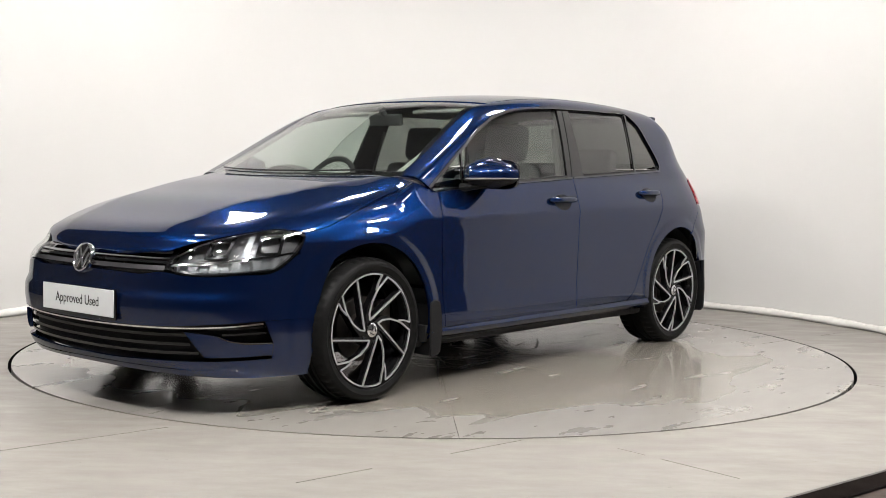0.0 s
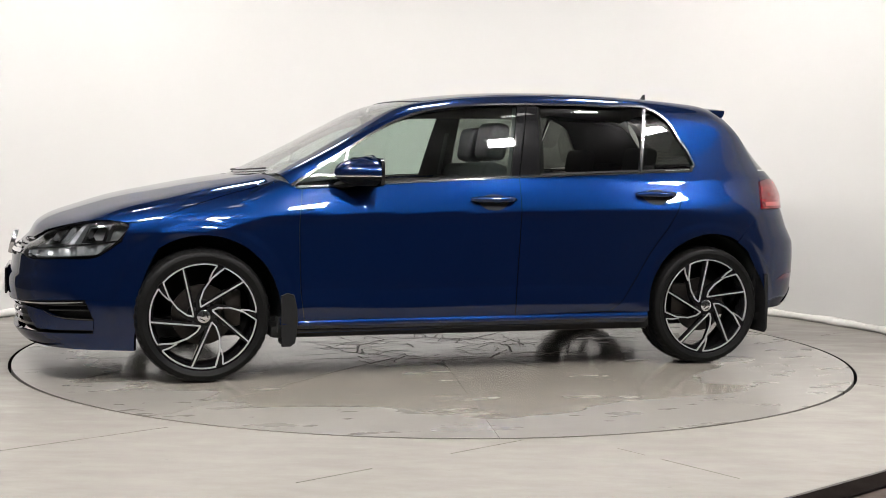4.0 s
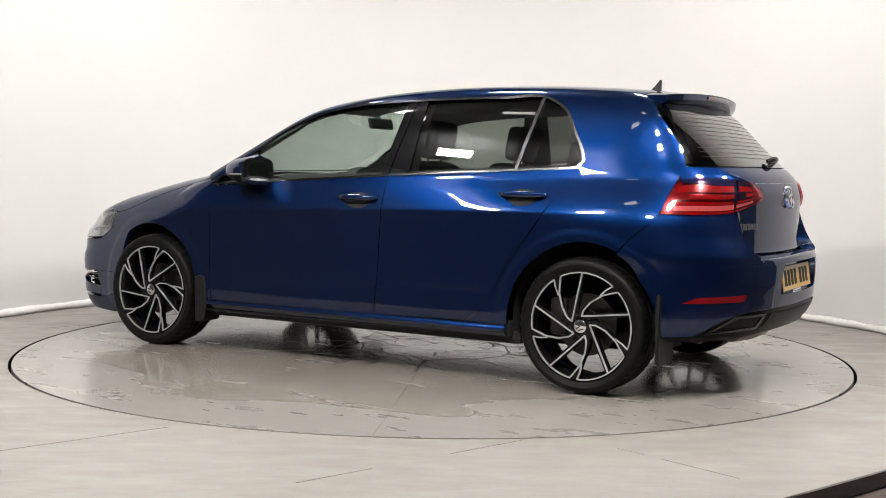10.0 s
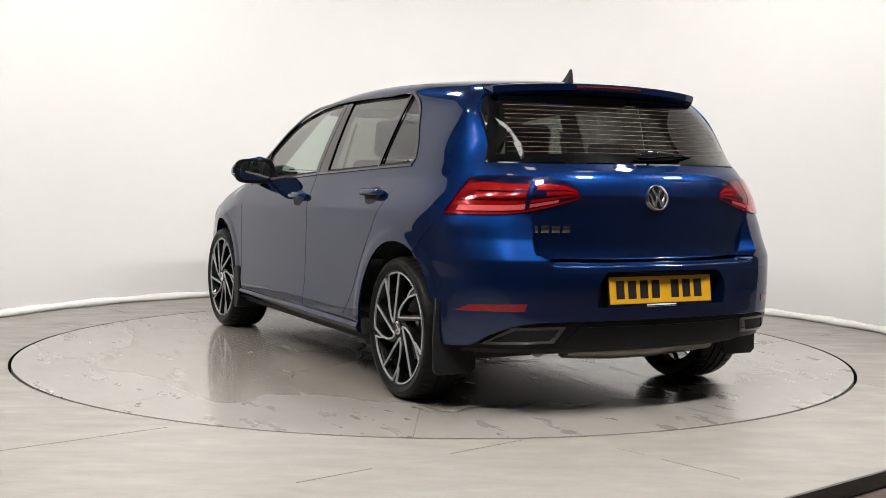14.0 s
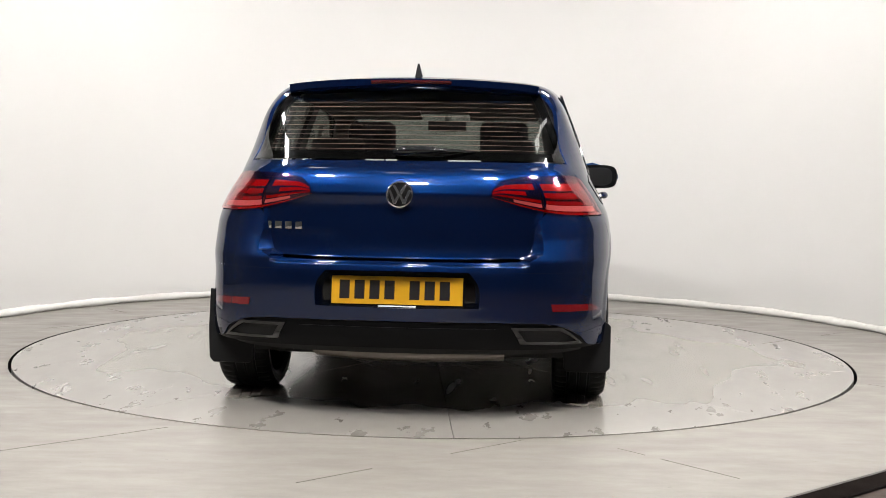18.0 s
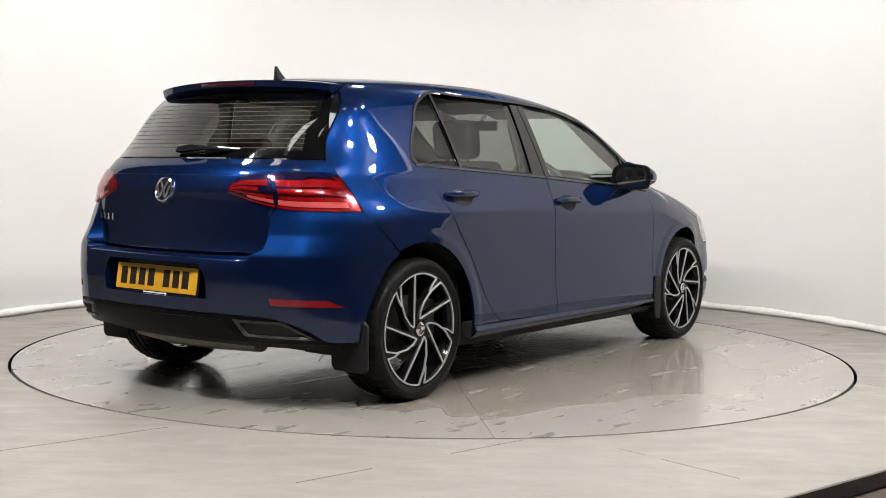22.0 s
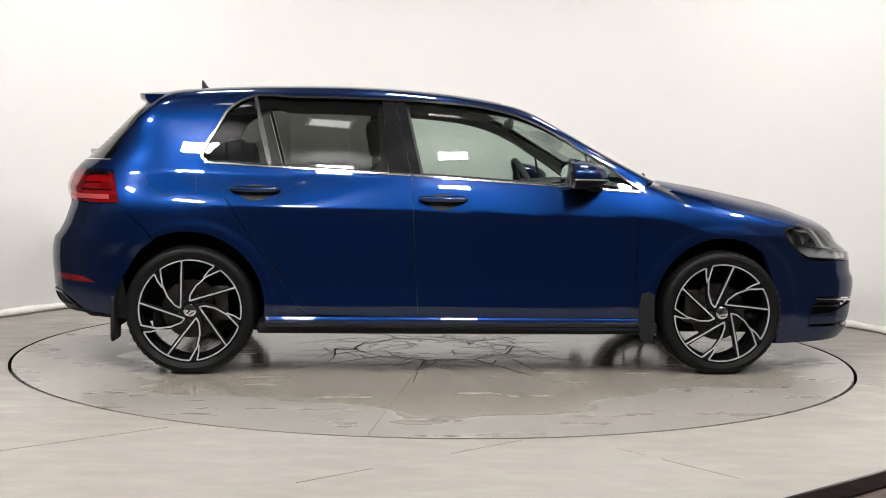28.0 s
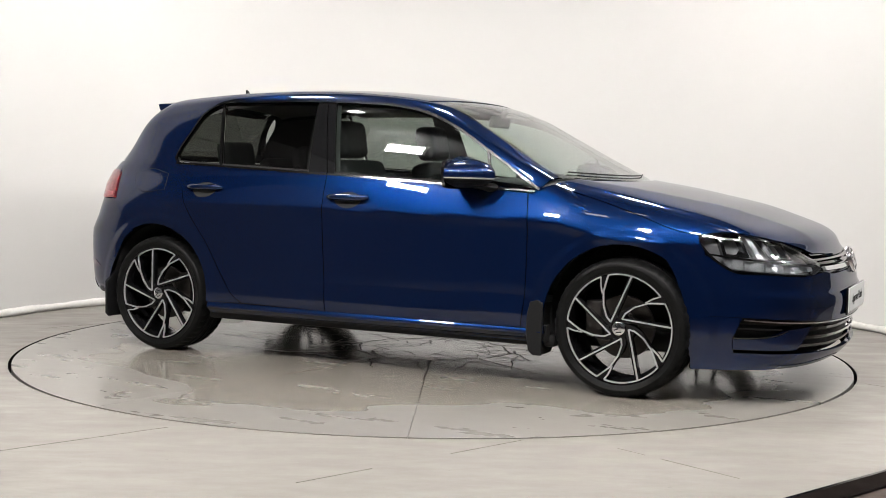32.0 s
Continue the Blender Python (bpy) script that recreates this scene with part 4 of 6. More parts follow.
# spoiler
edge_y = np.linspace(-0.540, 0.540, 41)
sunk = [float(roof_z(-1.48)) - 0.089 * y**2 - 0.05 * y**4 - h for y, h in zip(edge_y, TOP(np.full(41, -1.48), edge_y, np.zeros(41))[:, 2])]
bm = bmesh.new()
n, m = 41, 13
top, low = [], []
for i in range(n):
    y = -0.540 + 1.080 * i / (n - 1)
    x1 = -1.664 + 0.22 * y * y + 0.9 * y**6
    rt, rl = [], []
    for j in range(m):
        u = j / (m - 1)
        x = -1.473 + (x1 + 1.473) * u
        z = float(roof_z(x)) - 0.089 * y**2 - 0.05 * y**4 + 0.005 * u - sunk[20] * (1 - u)**2 - (sunk[i] - sunk[20]) * (1 - 0.5 * u)
        thick = 0.012 + 0.046 * math.sin(math.pi * (0.12 + 0.5 * u)) - 0.027 * max(0.0, (u - 0.72) / 0.28)**1.4
        thick *= 1 - 0.85 * (1 - u) * float(step(0.36, 0.53, abs(y)))
        rt.append(bm.verts.new((x, y, z)))
        rl.append(bm.verts.new((x + 0.004 * u, y * (1 - 0.006 * u), z - thick)))
    top.append(rt)
    low.append(rl)
for i in range(n - 1):
    for j in range(m - 1):
        bm.faces.new((top[i][j], top[i][j + 1], top[i + 1][j + 1], top[i + 1][j]))
        bm.faces.new((low[i][j], low[i + 1][j], low[i + 1][j + 1], low[i][j + 1]))
    bm.faces.new((top[i][-1], low[i][-1], low[i + 1][-1], top[i + 1][-1]))
for i in (0, n - 1):
    for j in range(m - 1):
        bm.faces.new((top[i][j], low[i][j], low[i][j + 1], top[i][j + 1]))
bmesh.ops.recalc_face_normals(bm, faces=bm.faces)
spoiler = part("spoiler", bm, PAINT, tailgate, angle=30)
SMOKED_RED = mat("smoked_red_lamp", (0.030, 0.003, 0.004), 0.12, coat=0.4)
bm = bmesh.new()
tube(bm, [(-1.660 + 0.22 * y * y, y, float(roof_z(-1.66)) - 0.089 * y * y - 0.010) for y in np.linspace(-0.17, 0.17, 9)], 0.009, 6, flat=0.9)
part("brake_light", bm, SMOKED_RED, spoiler, "slim dark red high-level brake light")
bm = bmesh.new()
tube(bm, [(-1.916, 0.035, 1.072), (-1.932, 0.0, 1.078), (-1.926, -0.07, 1.082), (-1.912, -0.16, 1.082)], [0.010, 0.019, 0.017, 0.008], 10)
tube(bm, [(-1.912, -0.15, 1.082), (-1.895, -0.22, 1.080), (-1.860, -0.32, 1.074)], [0.008, 0.007, 0.004], 8)
wip = part("wiper", bm, GLOSS_BLACK, tailgate, "black rear wiper arm")
bm = bmesh.new()
tube(bm, [(-1.915, 0.0, 1.060), (-1.893, -0.17, 1.064), (-1.850, -0.34, 1.062)], 0.005, 6)
part("wiper_blade", bm, BLACK, wip)

# front bumper
FC = on_corner(solid_low, 1.2)


def flip(c):
    return lambda q: c(q) * np.array([-1.0, 1.0])


def whole(half):
    """A curve from -a to a out of its half from 0 to a."""
    h = [tuple(p) for p in half]
    return crv(*[(-a, z) for a, z in h[:0:-1]], *h)


bumper = empty("front_bumper", "", "")
bumper.parent = car
up_t = whole([(0, 0.574), (12, 0.573), (22, 0.571), (26.5, 0.582), (31, 0.572), (36, 0.567), (44, 0.573), (52.3, 0.583), (55.6, 0.618), (58.5, 0.652), (63, 0.652), (66.5, 0.647), (69.3, 0.637)])
up_b = whole([(0, 0.364), (12.6, 0.364), (21.7, 0.366), (29, 0.371), (35.7, 0.379), (49.5, 0.388), (62.8, 0.388)])
arch_f = crv((62.8, 0.388), (65.4, 0.52), (67.4, 0.590), (69.3, 0.637))
cheek_l = crv((49.8, 0.386), (50.7, 0.341), (51.8, 0.293), (51.4, 0.231))
cheek_r = crv((62.8, 0.388), (63.2, 0.30), (62.0, 0.225))
bl = [coons(up_b, up_t, flip(arch_f), arch_f, 150, 26)]
for g in (1, -1):
    k = np.array([g, 1.0])
    cf = (lambda c, k=k: (lambda q: c(q) * k))
    bl.append(coons(cf(back(cheek_l)), cf(back(cheek_r)), cf(line((51.4, 0.231), (62.0, 0.225))), cf(line((49.8, 0.386), (62.8, 0.388))), 16, 14))
    bl.append(coons(cf(line((37, 0.250), (51.5, 0.248))), cf(crv((32.5, 0.352), (40.3, 0.330), (44.0, 0.304), (51.7, 0.292))),
                    cf(line((37, 0.250), (32.5, 0.352))), cf(line((51.5, 0.248), (51.7, 0.292))), 24, 10))
lip_t = whole([(0, 0.221), (11, 0.221), (28.8, 0.230), (51.3, 0.232), (62.0, 0.226)])
lip_b = whole([(0, 0.178), (9, 0.177), (25, 0.172), (36, 0.166), (50, 0.155), (61.2, 0.150)])
bl.append(coons(lip_b, lip_t, line((-61.2, 0.150), (-62.0, 0.226)), line((61.2, 0.150), (62.0, 0.226)), 110, 8))
panel("bumper_skin", bl, FC, PAINT, bumper, centre=(1.2, 0, 0.4), rim=0.022)
panel("intake_mesh", [coons(whole([(0, 0.215), (30, 0.222), (52, 0.225)]), whole([(0, 0.372), (30, 0.376), (52, 0.392)]), line((-52, 0.225), (-52, 0.392)), line((52, 0.225), (52, 0.392)), 60, 8)],
      FC, BLACK, bumper, level=-0.05, rim=0, centre=(1.2, 0, 0.4))


def strip_on(onto, pts, depth, thick, level=0.0):
    """A moulding along a line on the form: half-height depth, standing out by thick."""
    bm = bmesh.new()
    c = np.array(pts, float)
    lo, hi = c - [0, depth], c + [0, depth]
    net = np.stack([lo, hi], 1)
    skin(bm, net, onto, level + thick, thick + 0.004)
    orient(bm, (0, 0, 0.6))
    return bm


for z, w, mt in ((0.356, 49.4, CHROME), (0.326, 33.5, GLOSS_BLACK), (0.290, 33.5, GLOSS_BLACK), (0.254, 35.5, GLOSS_BLACK)):
    pts = [(a, z + 0.022 * (a / 50)**2) for a in np.linspace(-w, w, 60)]
    part("intake_slat", strip_on(FC, pts, 0.0032 if mt is CHROME else 0.006, 0.004, -0.004 if mt is CHROME else -0.026), mt, bumper)
for g in (1, -1):
    for z, a0, a1 in ((0.338, 40.5, 50.2), (0.362, 37.5, 49.8)):
        part("fog_slat", strip_on(FC, [(g * a, z) for a in np.linspace(a0, a1, 14)], 0.004, 0.004, -0.020), GLOSS_BLACK, bumper)
    part("fog_trim", strip_on(FC, [(g * a, z) for a, z in crv((39.8, 0.334), (42, 0.316), (44.5, 0.306), (48, 0.300), (51.6, 0.297))(np.linspace(0, 1, 20))], 0.0025, 0.003, -0.001), SATIN, bumper)

# grille between the lamps, badge, plate
grille = empty("grille", "", "")
grille.parent = car
panel("grille_back", [coons(whole([(0, 0.570), (22, 0.568), (28.4, 0.592)]), whole([(0, 0.668), (22, 0.668), (28.4, 0.668)]), line((-28.4, 0.592), (-28.4, 0.668)), line((28.4, 0.592), (28.4, 0.668)), 50, 8)],
      FC, GLOSS_BLACK, grille, level=-0.03, rim=0, centre=(1.2, 0, 0.4))
for z, h, mt, l in ((0.598, 0.0085, CHROME, 0.002), (0.633, 0.003, SATIN, -0.012), (0.655, 0.006, GLOSS_BLACK, -0.012), (0.618, 0.005, GLOSS_BLACK, -0.014)):
    part("grille_bar", strip_on(FC, [(a, z) for a in np.linspace(-27.5, 27.5, 60)], h, 0.006, l), mt, grille)


def badge(m, r, parent):
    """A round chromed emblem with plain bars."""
    root = empty("emblem", "", "")
    root.parent = parent
    root.matrix_local = m
    bm = bmesh.new()
    spin(bm, [(0.0, -0.004), (r * 0.86, -0.004), (r * 0.88, 0.0)], 40)
    part("emblem_disc", bm, GLOSS_BLACK, root)
    bm = bmesh.new()
    spin(bm, [(r * 0.84, 0.004), (r * 0.84, -0.006), (r * 0.90, -0.010), (r * 0.97, -0.008), (r, 0.0), (r, 0.010)], 44)
    part("emblem_ring", bm, CHROME, root)
    for x0, z0, x1, z1 in ((-0.42, 0.66, -0.02, -0.02), (0.42, 0.66, 0.02, -0.02), (-0.72, 0.30, -0.34, -0.66), (0.72, 0.30, 0.34, -0.66), (-0.34, -0.66, 0.0, 0.06), (0.34, -0.66, 0.0, 0.06)):
        bm = bmesh.new()
        d = Vector((x1 - x0, 0, z1 - z0))
        box(bm, (d.length * r * 1.04, 0.006, r * 0.19), pose((x0 + x1) / 2 * r, -0.007, (z0 + z1) / 2 * r, 0, -math.degrees(math.atan2(d.z, d.x)), 0), 0.001, 1)
        part("emblem_bar", bm, CHROME, root)


badge(Matrix.Translation((2.178, 0, 0.616)) @ Matrix.Rotation(radians(90), 4, "Z") @ Matrix.Rotation(radians(-16), 4, "X"), 0.064, car)
badge(Matrix.Translation((-2.016, 0, 0.902)) @ Matrix.Rotation(radians(-90), 4, "Z") @ Matrix.Rotation(radians(-12), 4, "X"), 0.055, car)

WHITE_PLATE = mat("white_plate", (0.56, 0.57, 0.575), 0.25, grain=0.04, grain_size=20, coat=0.3)
YELLOW_PLATE = mat("yellow_plate", (0.42, 0.222, 0.008), 0.30, grain=0.06, grain_size=18, coat=0.3)
INK = mat("dark_lettering", (0.008, 0.007, 0.007), 0.6, spec=0.15)


def plate_sign(m, face, parent, label):
    root = empty("number_plate", label, "")
    root.parent = parent
    root.matrix_local = m
    bm = bmesh.new()
    box(bm, (0.532, 0.010, 0.124), pose(0, 0.007, -0.005), 0.003, 2)
    part("plate_holder", bm, GLOSS_BLACK, root)
    bm = bmesh.new()
    box(bm, (0.520, 0.004, 0.111), pose(0, 0, 0), 0.0015, 1)
    part("plate_face", bm, face, root)
    return root


fp = plate_sign(Matrix.Translation((2.208, 0, 0.442)) @ Matrix.Rotation(radians(90), 4, "Z"), WHITE_PLATE, car, "white display plate with dark lettering")
cu = bpy.data.curves.new("lettering", "FONT")
cu.body = "Approved Used"
cu.size, cu.extrude, cu.align_x, cu.align_y = 0.058, 0.0005, "CENTER", "CENTER"
tx = bpy.data.objects.new("lettering", cu)
scene.collection.objects.link(tx)
me = bpy.data.meshes.new_from_object(tx)
bpy.data.objects.remove(tx)
me.materials.clear()
me.materials.append(INK)
le = new("lettering", me)
le.parent = fp
le.matrix_local = Matrix.Translation((0, -0.0028, 0)) @ Matrix.Rotation(radians(90), 4, "X") @ Matrix.Diagonal((0.86, 1.0, 1.0, 1.0))
rp = plate_sign(Matrix.Translation((-2.062, 0, 0.526)) @ Matrix.Rotation(radians(-90), 4, "Z") @ Matrix.Rotation(radians(-8), 4, "X"), YELLOW_PLATE, car, "yellow rear plate with dark bars")
for k in range(8):
    if k == 4:
        continue
    bm = bmesh.new()
    x = -0.208 + 0.0595 * k
    if k > 4:
        x -= 0.020
    w = 0.040
    box(bm, (w, 0.001, 0.074), pose(x, -0.0026, 0.002))
    part("plate_bar", bm, INK, rp, smooth=False)
bm = bmesh.new()
box(bm, (0.15, 0.001, 0.006), pose(0, 0.001, -0.0615))
part("plate_bar", bm, WHITE_PLATE, rp, smooth=False)

# rear bumper with a recess for the plate
rb = empty("rear_bumper", "", "")
rb.parent = car
arch_r = crv((112.4, 0.600), (115.0, 0.53), (118.2, 0.436), (119.6, 0.36), (119.6, 0.292))
low_b = crv((119.6, 0.292), (124, 0.294), (129, 0.302), (134, 0.350), (141, 0.392), (153, 0.406), (160.5, 0.407))
rec_r = crv((160.5, 0.407), (159.6, 0.48), (160.2, 0.56), (162.2, 0.604))


def to_deg(pts, gap=0.35):
    """Points of the flank in degrees round the rear axis, a shut line's width further back."""
    c = np.array(pts)
    p = on_side(flank, 1)(c[:, 0], c[:, 1], np.zeros(len(c)))
    return [(float(np.degrees(np.arctan2(b, a + 1.2))) + gap, float(h)) for a, b, h in p]


seam_deg = crv((112.4, 0.600), *to_deg([arc(AXLE_R, ARCH_Z, ARCH_R, 130, 118)(q) for q in (0.35, 0.7, 1.0)]),
               *to_deg([(-1.512, 0.684), (-1.537, 0.711), (-1.563, 0.735), (-1.590, 0.758), (-1.621, 0.790)]), (119.2, 0.823), smooth=False)
nets = []
for mir in (lambda c: c, mirrored):
    nets.append((coons(mir(low_b), mir(line((112.4, 0.600), (162.2, 0.604))), mir(back(arch_r)), mir(rec_r), 56, 22), RC, "br", 0.05))
    nets.append((coons(mir(line((112.4, 0.600), (147.8, 0.6035))), mir(crv((119.0, 0.823), (128, 0.825), (141.0, 0.838))),
                      mir(seam_deg), mir(crv((147.8, 0.6035), (147.9, 0.642), (145.0, 0.672), (144.1, 0.71), (143.4, 0.80), (141.0, 0.838))), 60, 60), RC, "tlr", 0.012))
    nets.append((coons(mir(line((147.8, 0.6035), (162.2, 0.604))), mir(crv((147.9, 0.642), (153, 0.640), (162.2, 0.638))), mir(line((147.8, 0.6035), (147.9, 0.642))), mir(line((162.2, 0.604), (162.2, 0.638))), 20, 8), RC, "t", 0.02))
nets.append((coons(crv((162.2, 0.604), (180, 0.606), (197.8, 0.604)), crv((162.2, 0.638), (180, 0.638), (197.8, 0.638)), line((162.2, 0.604), (162.2, 0.638)), line((197.8, 0.604), (197.8, 0.638)), 20, 8), RC, "bt", 0.05))
nets.append((coons(crv((160.5, 0.407), (180, 0.408), (199.5, 0.407)), crv((159.7, 0.462), (180, 0.460), (200.3, 0.462)), line((160.5, 0.407), (159.7, 0.462)), line((199.5, 0.407), (200.3, 0.462)), 24, 8), RC, "bt", 0.05))
panel("bumper_skin", nets, RC, PAINT, rb, centre=(-1.2, 0, 0.4), rim=0.05)
panel("plate_recess", [coons(line((159, 0.452), (201, 0.452)), line((159, 0.612), (201, 0.612)), line((159, 0.452), (159, 0.612)), line((201, 0.452), (201, 0.612)), 30, 10)], RC, GLOSS_BLACK, rb, level=-0.048, rim=0, centre=(-1.2, 0, 0.4))
diff = panel("diffuser", [coons(crv((121, 0.288), (150, 0.292), (180, 0.295), (210, 0.292), (239, 0.288)),
                                crv((128.7, 0.298), (133.7, 0.346), (140.8, 0.388), (153, 0.402), (180, 0.403), (207, 0.402), (219.2, 0.388), (226.3, 0.346), (231.3, 0.298)),
                                line((121, 0.288), (128.7, 0.298)), line((239, 0.288), (231.3, 0.298)), 90, 10)], RC, DIFFUSER, rb, level=-0.006, centre=(-1.2, 0, 0.4))
panel("diffuser_panel", [coons(line((152.0, 0.322), (208.0, 0.322)), line((155.2, 0.382), (204.8, 0.382)), line((152.0, 0.322), (155.2, 0.382)), line((208.0, 0.322), (204.8, 0.382)), 50, 8)], RC, DIFFUSER, rb, level=-0.001, rim=0.008, centre=(-1.2, 0, 0.4))
for mir in (lambda c: c, mirrored):
    o = [coons(mir(line((131.5, 0.308), (149.0, 0.318))), mir(line((139.5, 0.384), (152.0, 0.388))), mir(line((131.5, 0.308), (139.5, 0.384))), mir(line((149.0, 0.318), (152.0, 0.388))), 20, 10)]
    oi = o[0].mean((0, 1)) + (o[0] - o[0].mean((0, 1))) * np.array([0.80, 0.66])
    panel("outlet_frame", frame_nets(o[0], oi), RC, GLOSS_BLACK, diff, level=0.003, rim=0.012, centre=(-1.2, 0, 0.4))
    panel("outlet_back", [oi], RC, DARK, diff, level=-0.004, rim=0, centre=(-1.2, 0, 0.4))
RED = mat("red_lamp_plastic", (0.17, 0.003, 0.006), 0.16, coat=0.8, grain=0.15, grain_size=70)
RED_DARK = mat("deep_red_lamp_plastic", (0.10, 0.002, 0.005), 0.14, coat=0.3)
RED_LENS = glass("red_lens", (0.93, 0.42, 0.44), gloss=0.02)
PALE = mat("frosted_lamp_strip", (0.36, 0.25, 0.235), 0.35, coat=0.5, grain=0.2, grain_size=90)
for mir in (lambda c: c, mirrored):
    panel("reflector", [coons(mir(line((142.2, 0.449), (125.0, 0.441))), mir(line((142.8, 0.479), (129.2, 0.469))), mir(line((142.2, 0.449), (142.8, 0.479))), mir(line((125.0, 0.441), (129.2, 0.469))), 16, 5)], RC, RED_DARK, rb, "red bumper reflector", level=0.002, rim=0.006, centre=(-1.2, 0, 0.4))

# tail lamps: an outer one on the body, an inner one on the tailgate
tl_bot = crv((119.6, 0.829), (128.5, 0.829), (140.2, 0.838), (147.5, 0.862), (155.6, 0.899))
tl_top = crv((125.1, 0.974), (127.3, 0.982), (138.8, 0.985), (148.2, 0.976), (152.5, 0.960), (155.0, 0.930))
tl_out = crv((119.6, 0.829), (122.1, 0.906), (125.1, 0.974))


def lamp_net(mir, a0, a1, z0, z1, n=24, m=7):
    """A piece of the tail lamp: shares along and up it."""
    full = coons(tl_bot, tl_top, tl_out, line((155.6, 0.899), (155.0, 0.930)), 121, 61)
    us = np.clip(np.round(np.linspace(a0, a1, n) * 120).astype(int), 0, 120)
    vs = np.clip(np.round(np.linspace(z0, z1, m) * 60).astype(int), 0, 60)
    net = full[us][:, vs]
    return net if mir == 1 else np.array([360.0, 0.0]) + net * np.array([-1.0, 1.0])


for g in (1, -1):
    for nm, a0, a1, par in (("tail_lamp", 0.0, 0.595, car), ("tail_lamp", 0.605, 1.0, tailgate)):
        lampo = panel(nm, [lamp_net(g, a0, a1, 0, 1, 40, 20)], RC, RED_LENS, par, "glossy red tail lamp with pale lower strip", level=0.008, rim=0.020, centre=(-1.2, 0, 0.8))
        bars = [("lamp_back", 0, 1, 0.0, 1.0, -0.005, RED_DARK), ("lamp_rim", 0.0, 1.0, 0.90, 1.0, -0.002, SMOKED_RED), ("lamp_rim", 0.0, 1.0, 0.0, 0.05, 0.002, RED),
                ("lamp_bar", 0.10, 0.96, 0.60, 0.78, 0.001, RED), ("lamp_bar", 0.30, 0.97, 0.40, 0.54, 0.001, RED), ("lamp_bar", 0.04, 0.97, 0.24, 0.31, 0.001, RED),
                ("lamp_groove", 0.12, 0.94, 0.80, 0.86, -0.004, SMOKED_RED), ("lamp_groove", 0.30, 0.94, 0.55, 0.585, -0.004, SMOKED_RED), ("lamp_groove", 0.10, 0.97, 0.33, 0.37, -0.004, SMOKED_RED)]
        bars.append(("clear_strip", 0.16, 0.98, 0.08, 0.22, 0.002, PALE) if par is car else ("clear_strip", 0.03, 0.55, 0.10, 0.20, 0.002, PALE))
        for nm2, b0, b1, z0, z1, lv, mt in bars:
            c0, c1 = a0 + (a1 - a0) * b0, a0 + (a1 - a0) * b1
            panel(nm2, [lamp_net(g, c0, c1, z0, z1)], RC, mt, lampo, level=lv, rim=0.010 if lv > 0 else 0, centre=(-1.2, 0, 0.8))

# headlamps
HL_HOUSE = mat("dark_chrome_lamp_housing", (0.20, 0.20, 0.205), 0.33, 0.55, grain=0.2, grain_size=30)
HL_BOWL = mat("lamp_reflector", (0.20, 0.203, 0.207), 0.12, 1.0)
HL_RIB = mat("ribbed_lamp_strip", (0.30, 0.31, 0.32), 0.30, 0.5, grain=0.4, grain_size=60)
hl_bot = crv((27.2, 0.598), (31.1, 0.577), (35.5, 0.572), (43.7, 0.578), (52.4, 0.589))
hl_top = crv((28.0, 0.630), (32.8, 0.676), (40.6, 0.719), (47.1, 0.742), (54.3, 0.757), (57.2, 0.748), (61.2, 0.722))
hl_r = crv((52.4, 0.589), (55.6, 0.624), (58.2, 0.662), (61.2, 0.722))
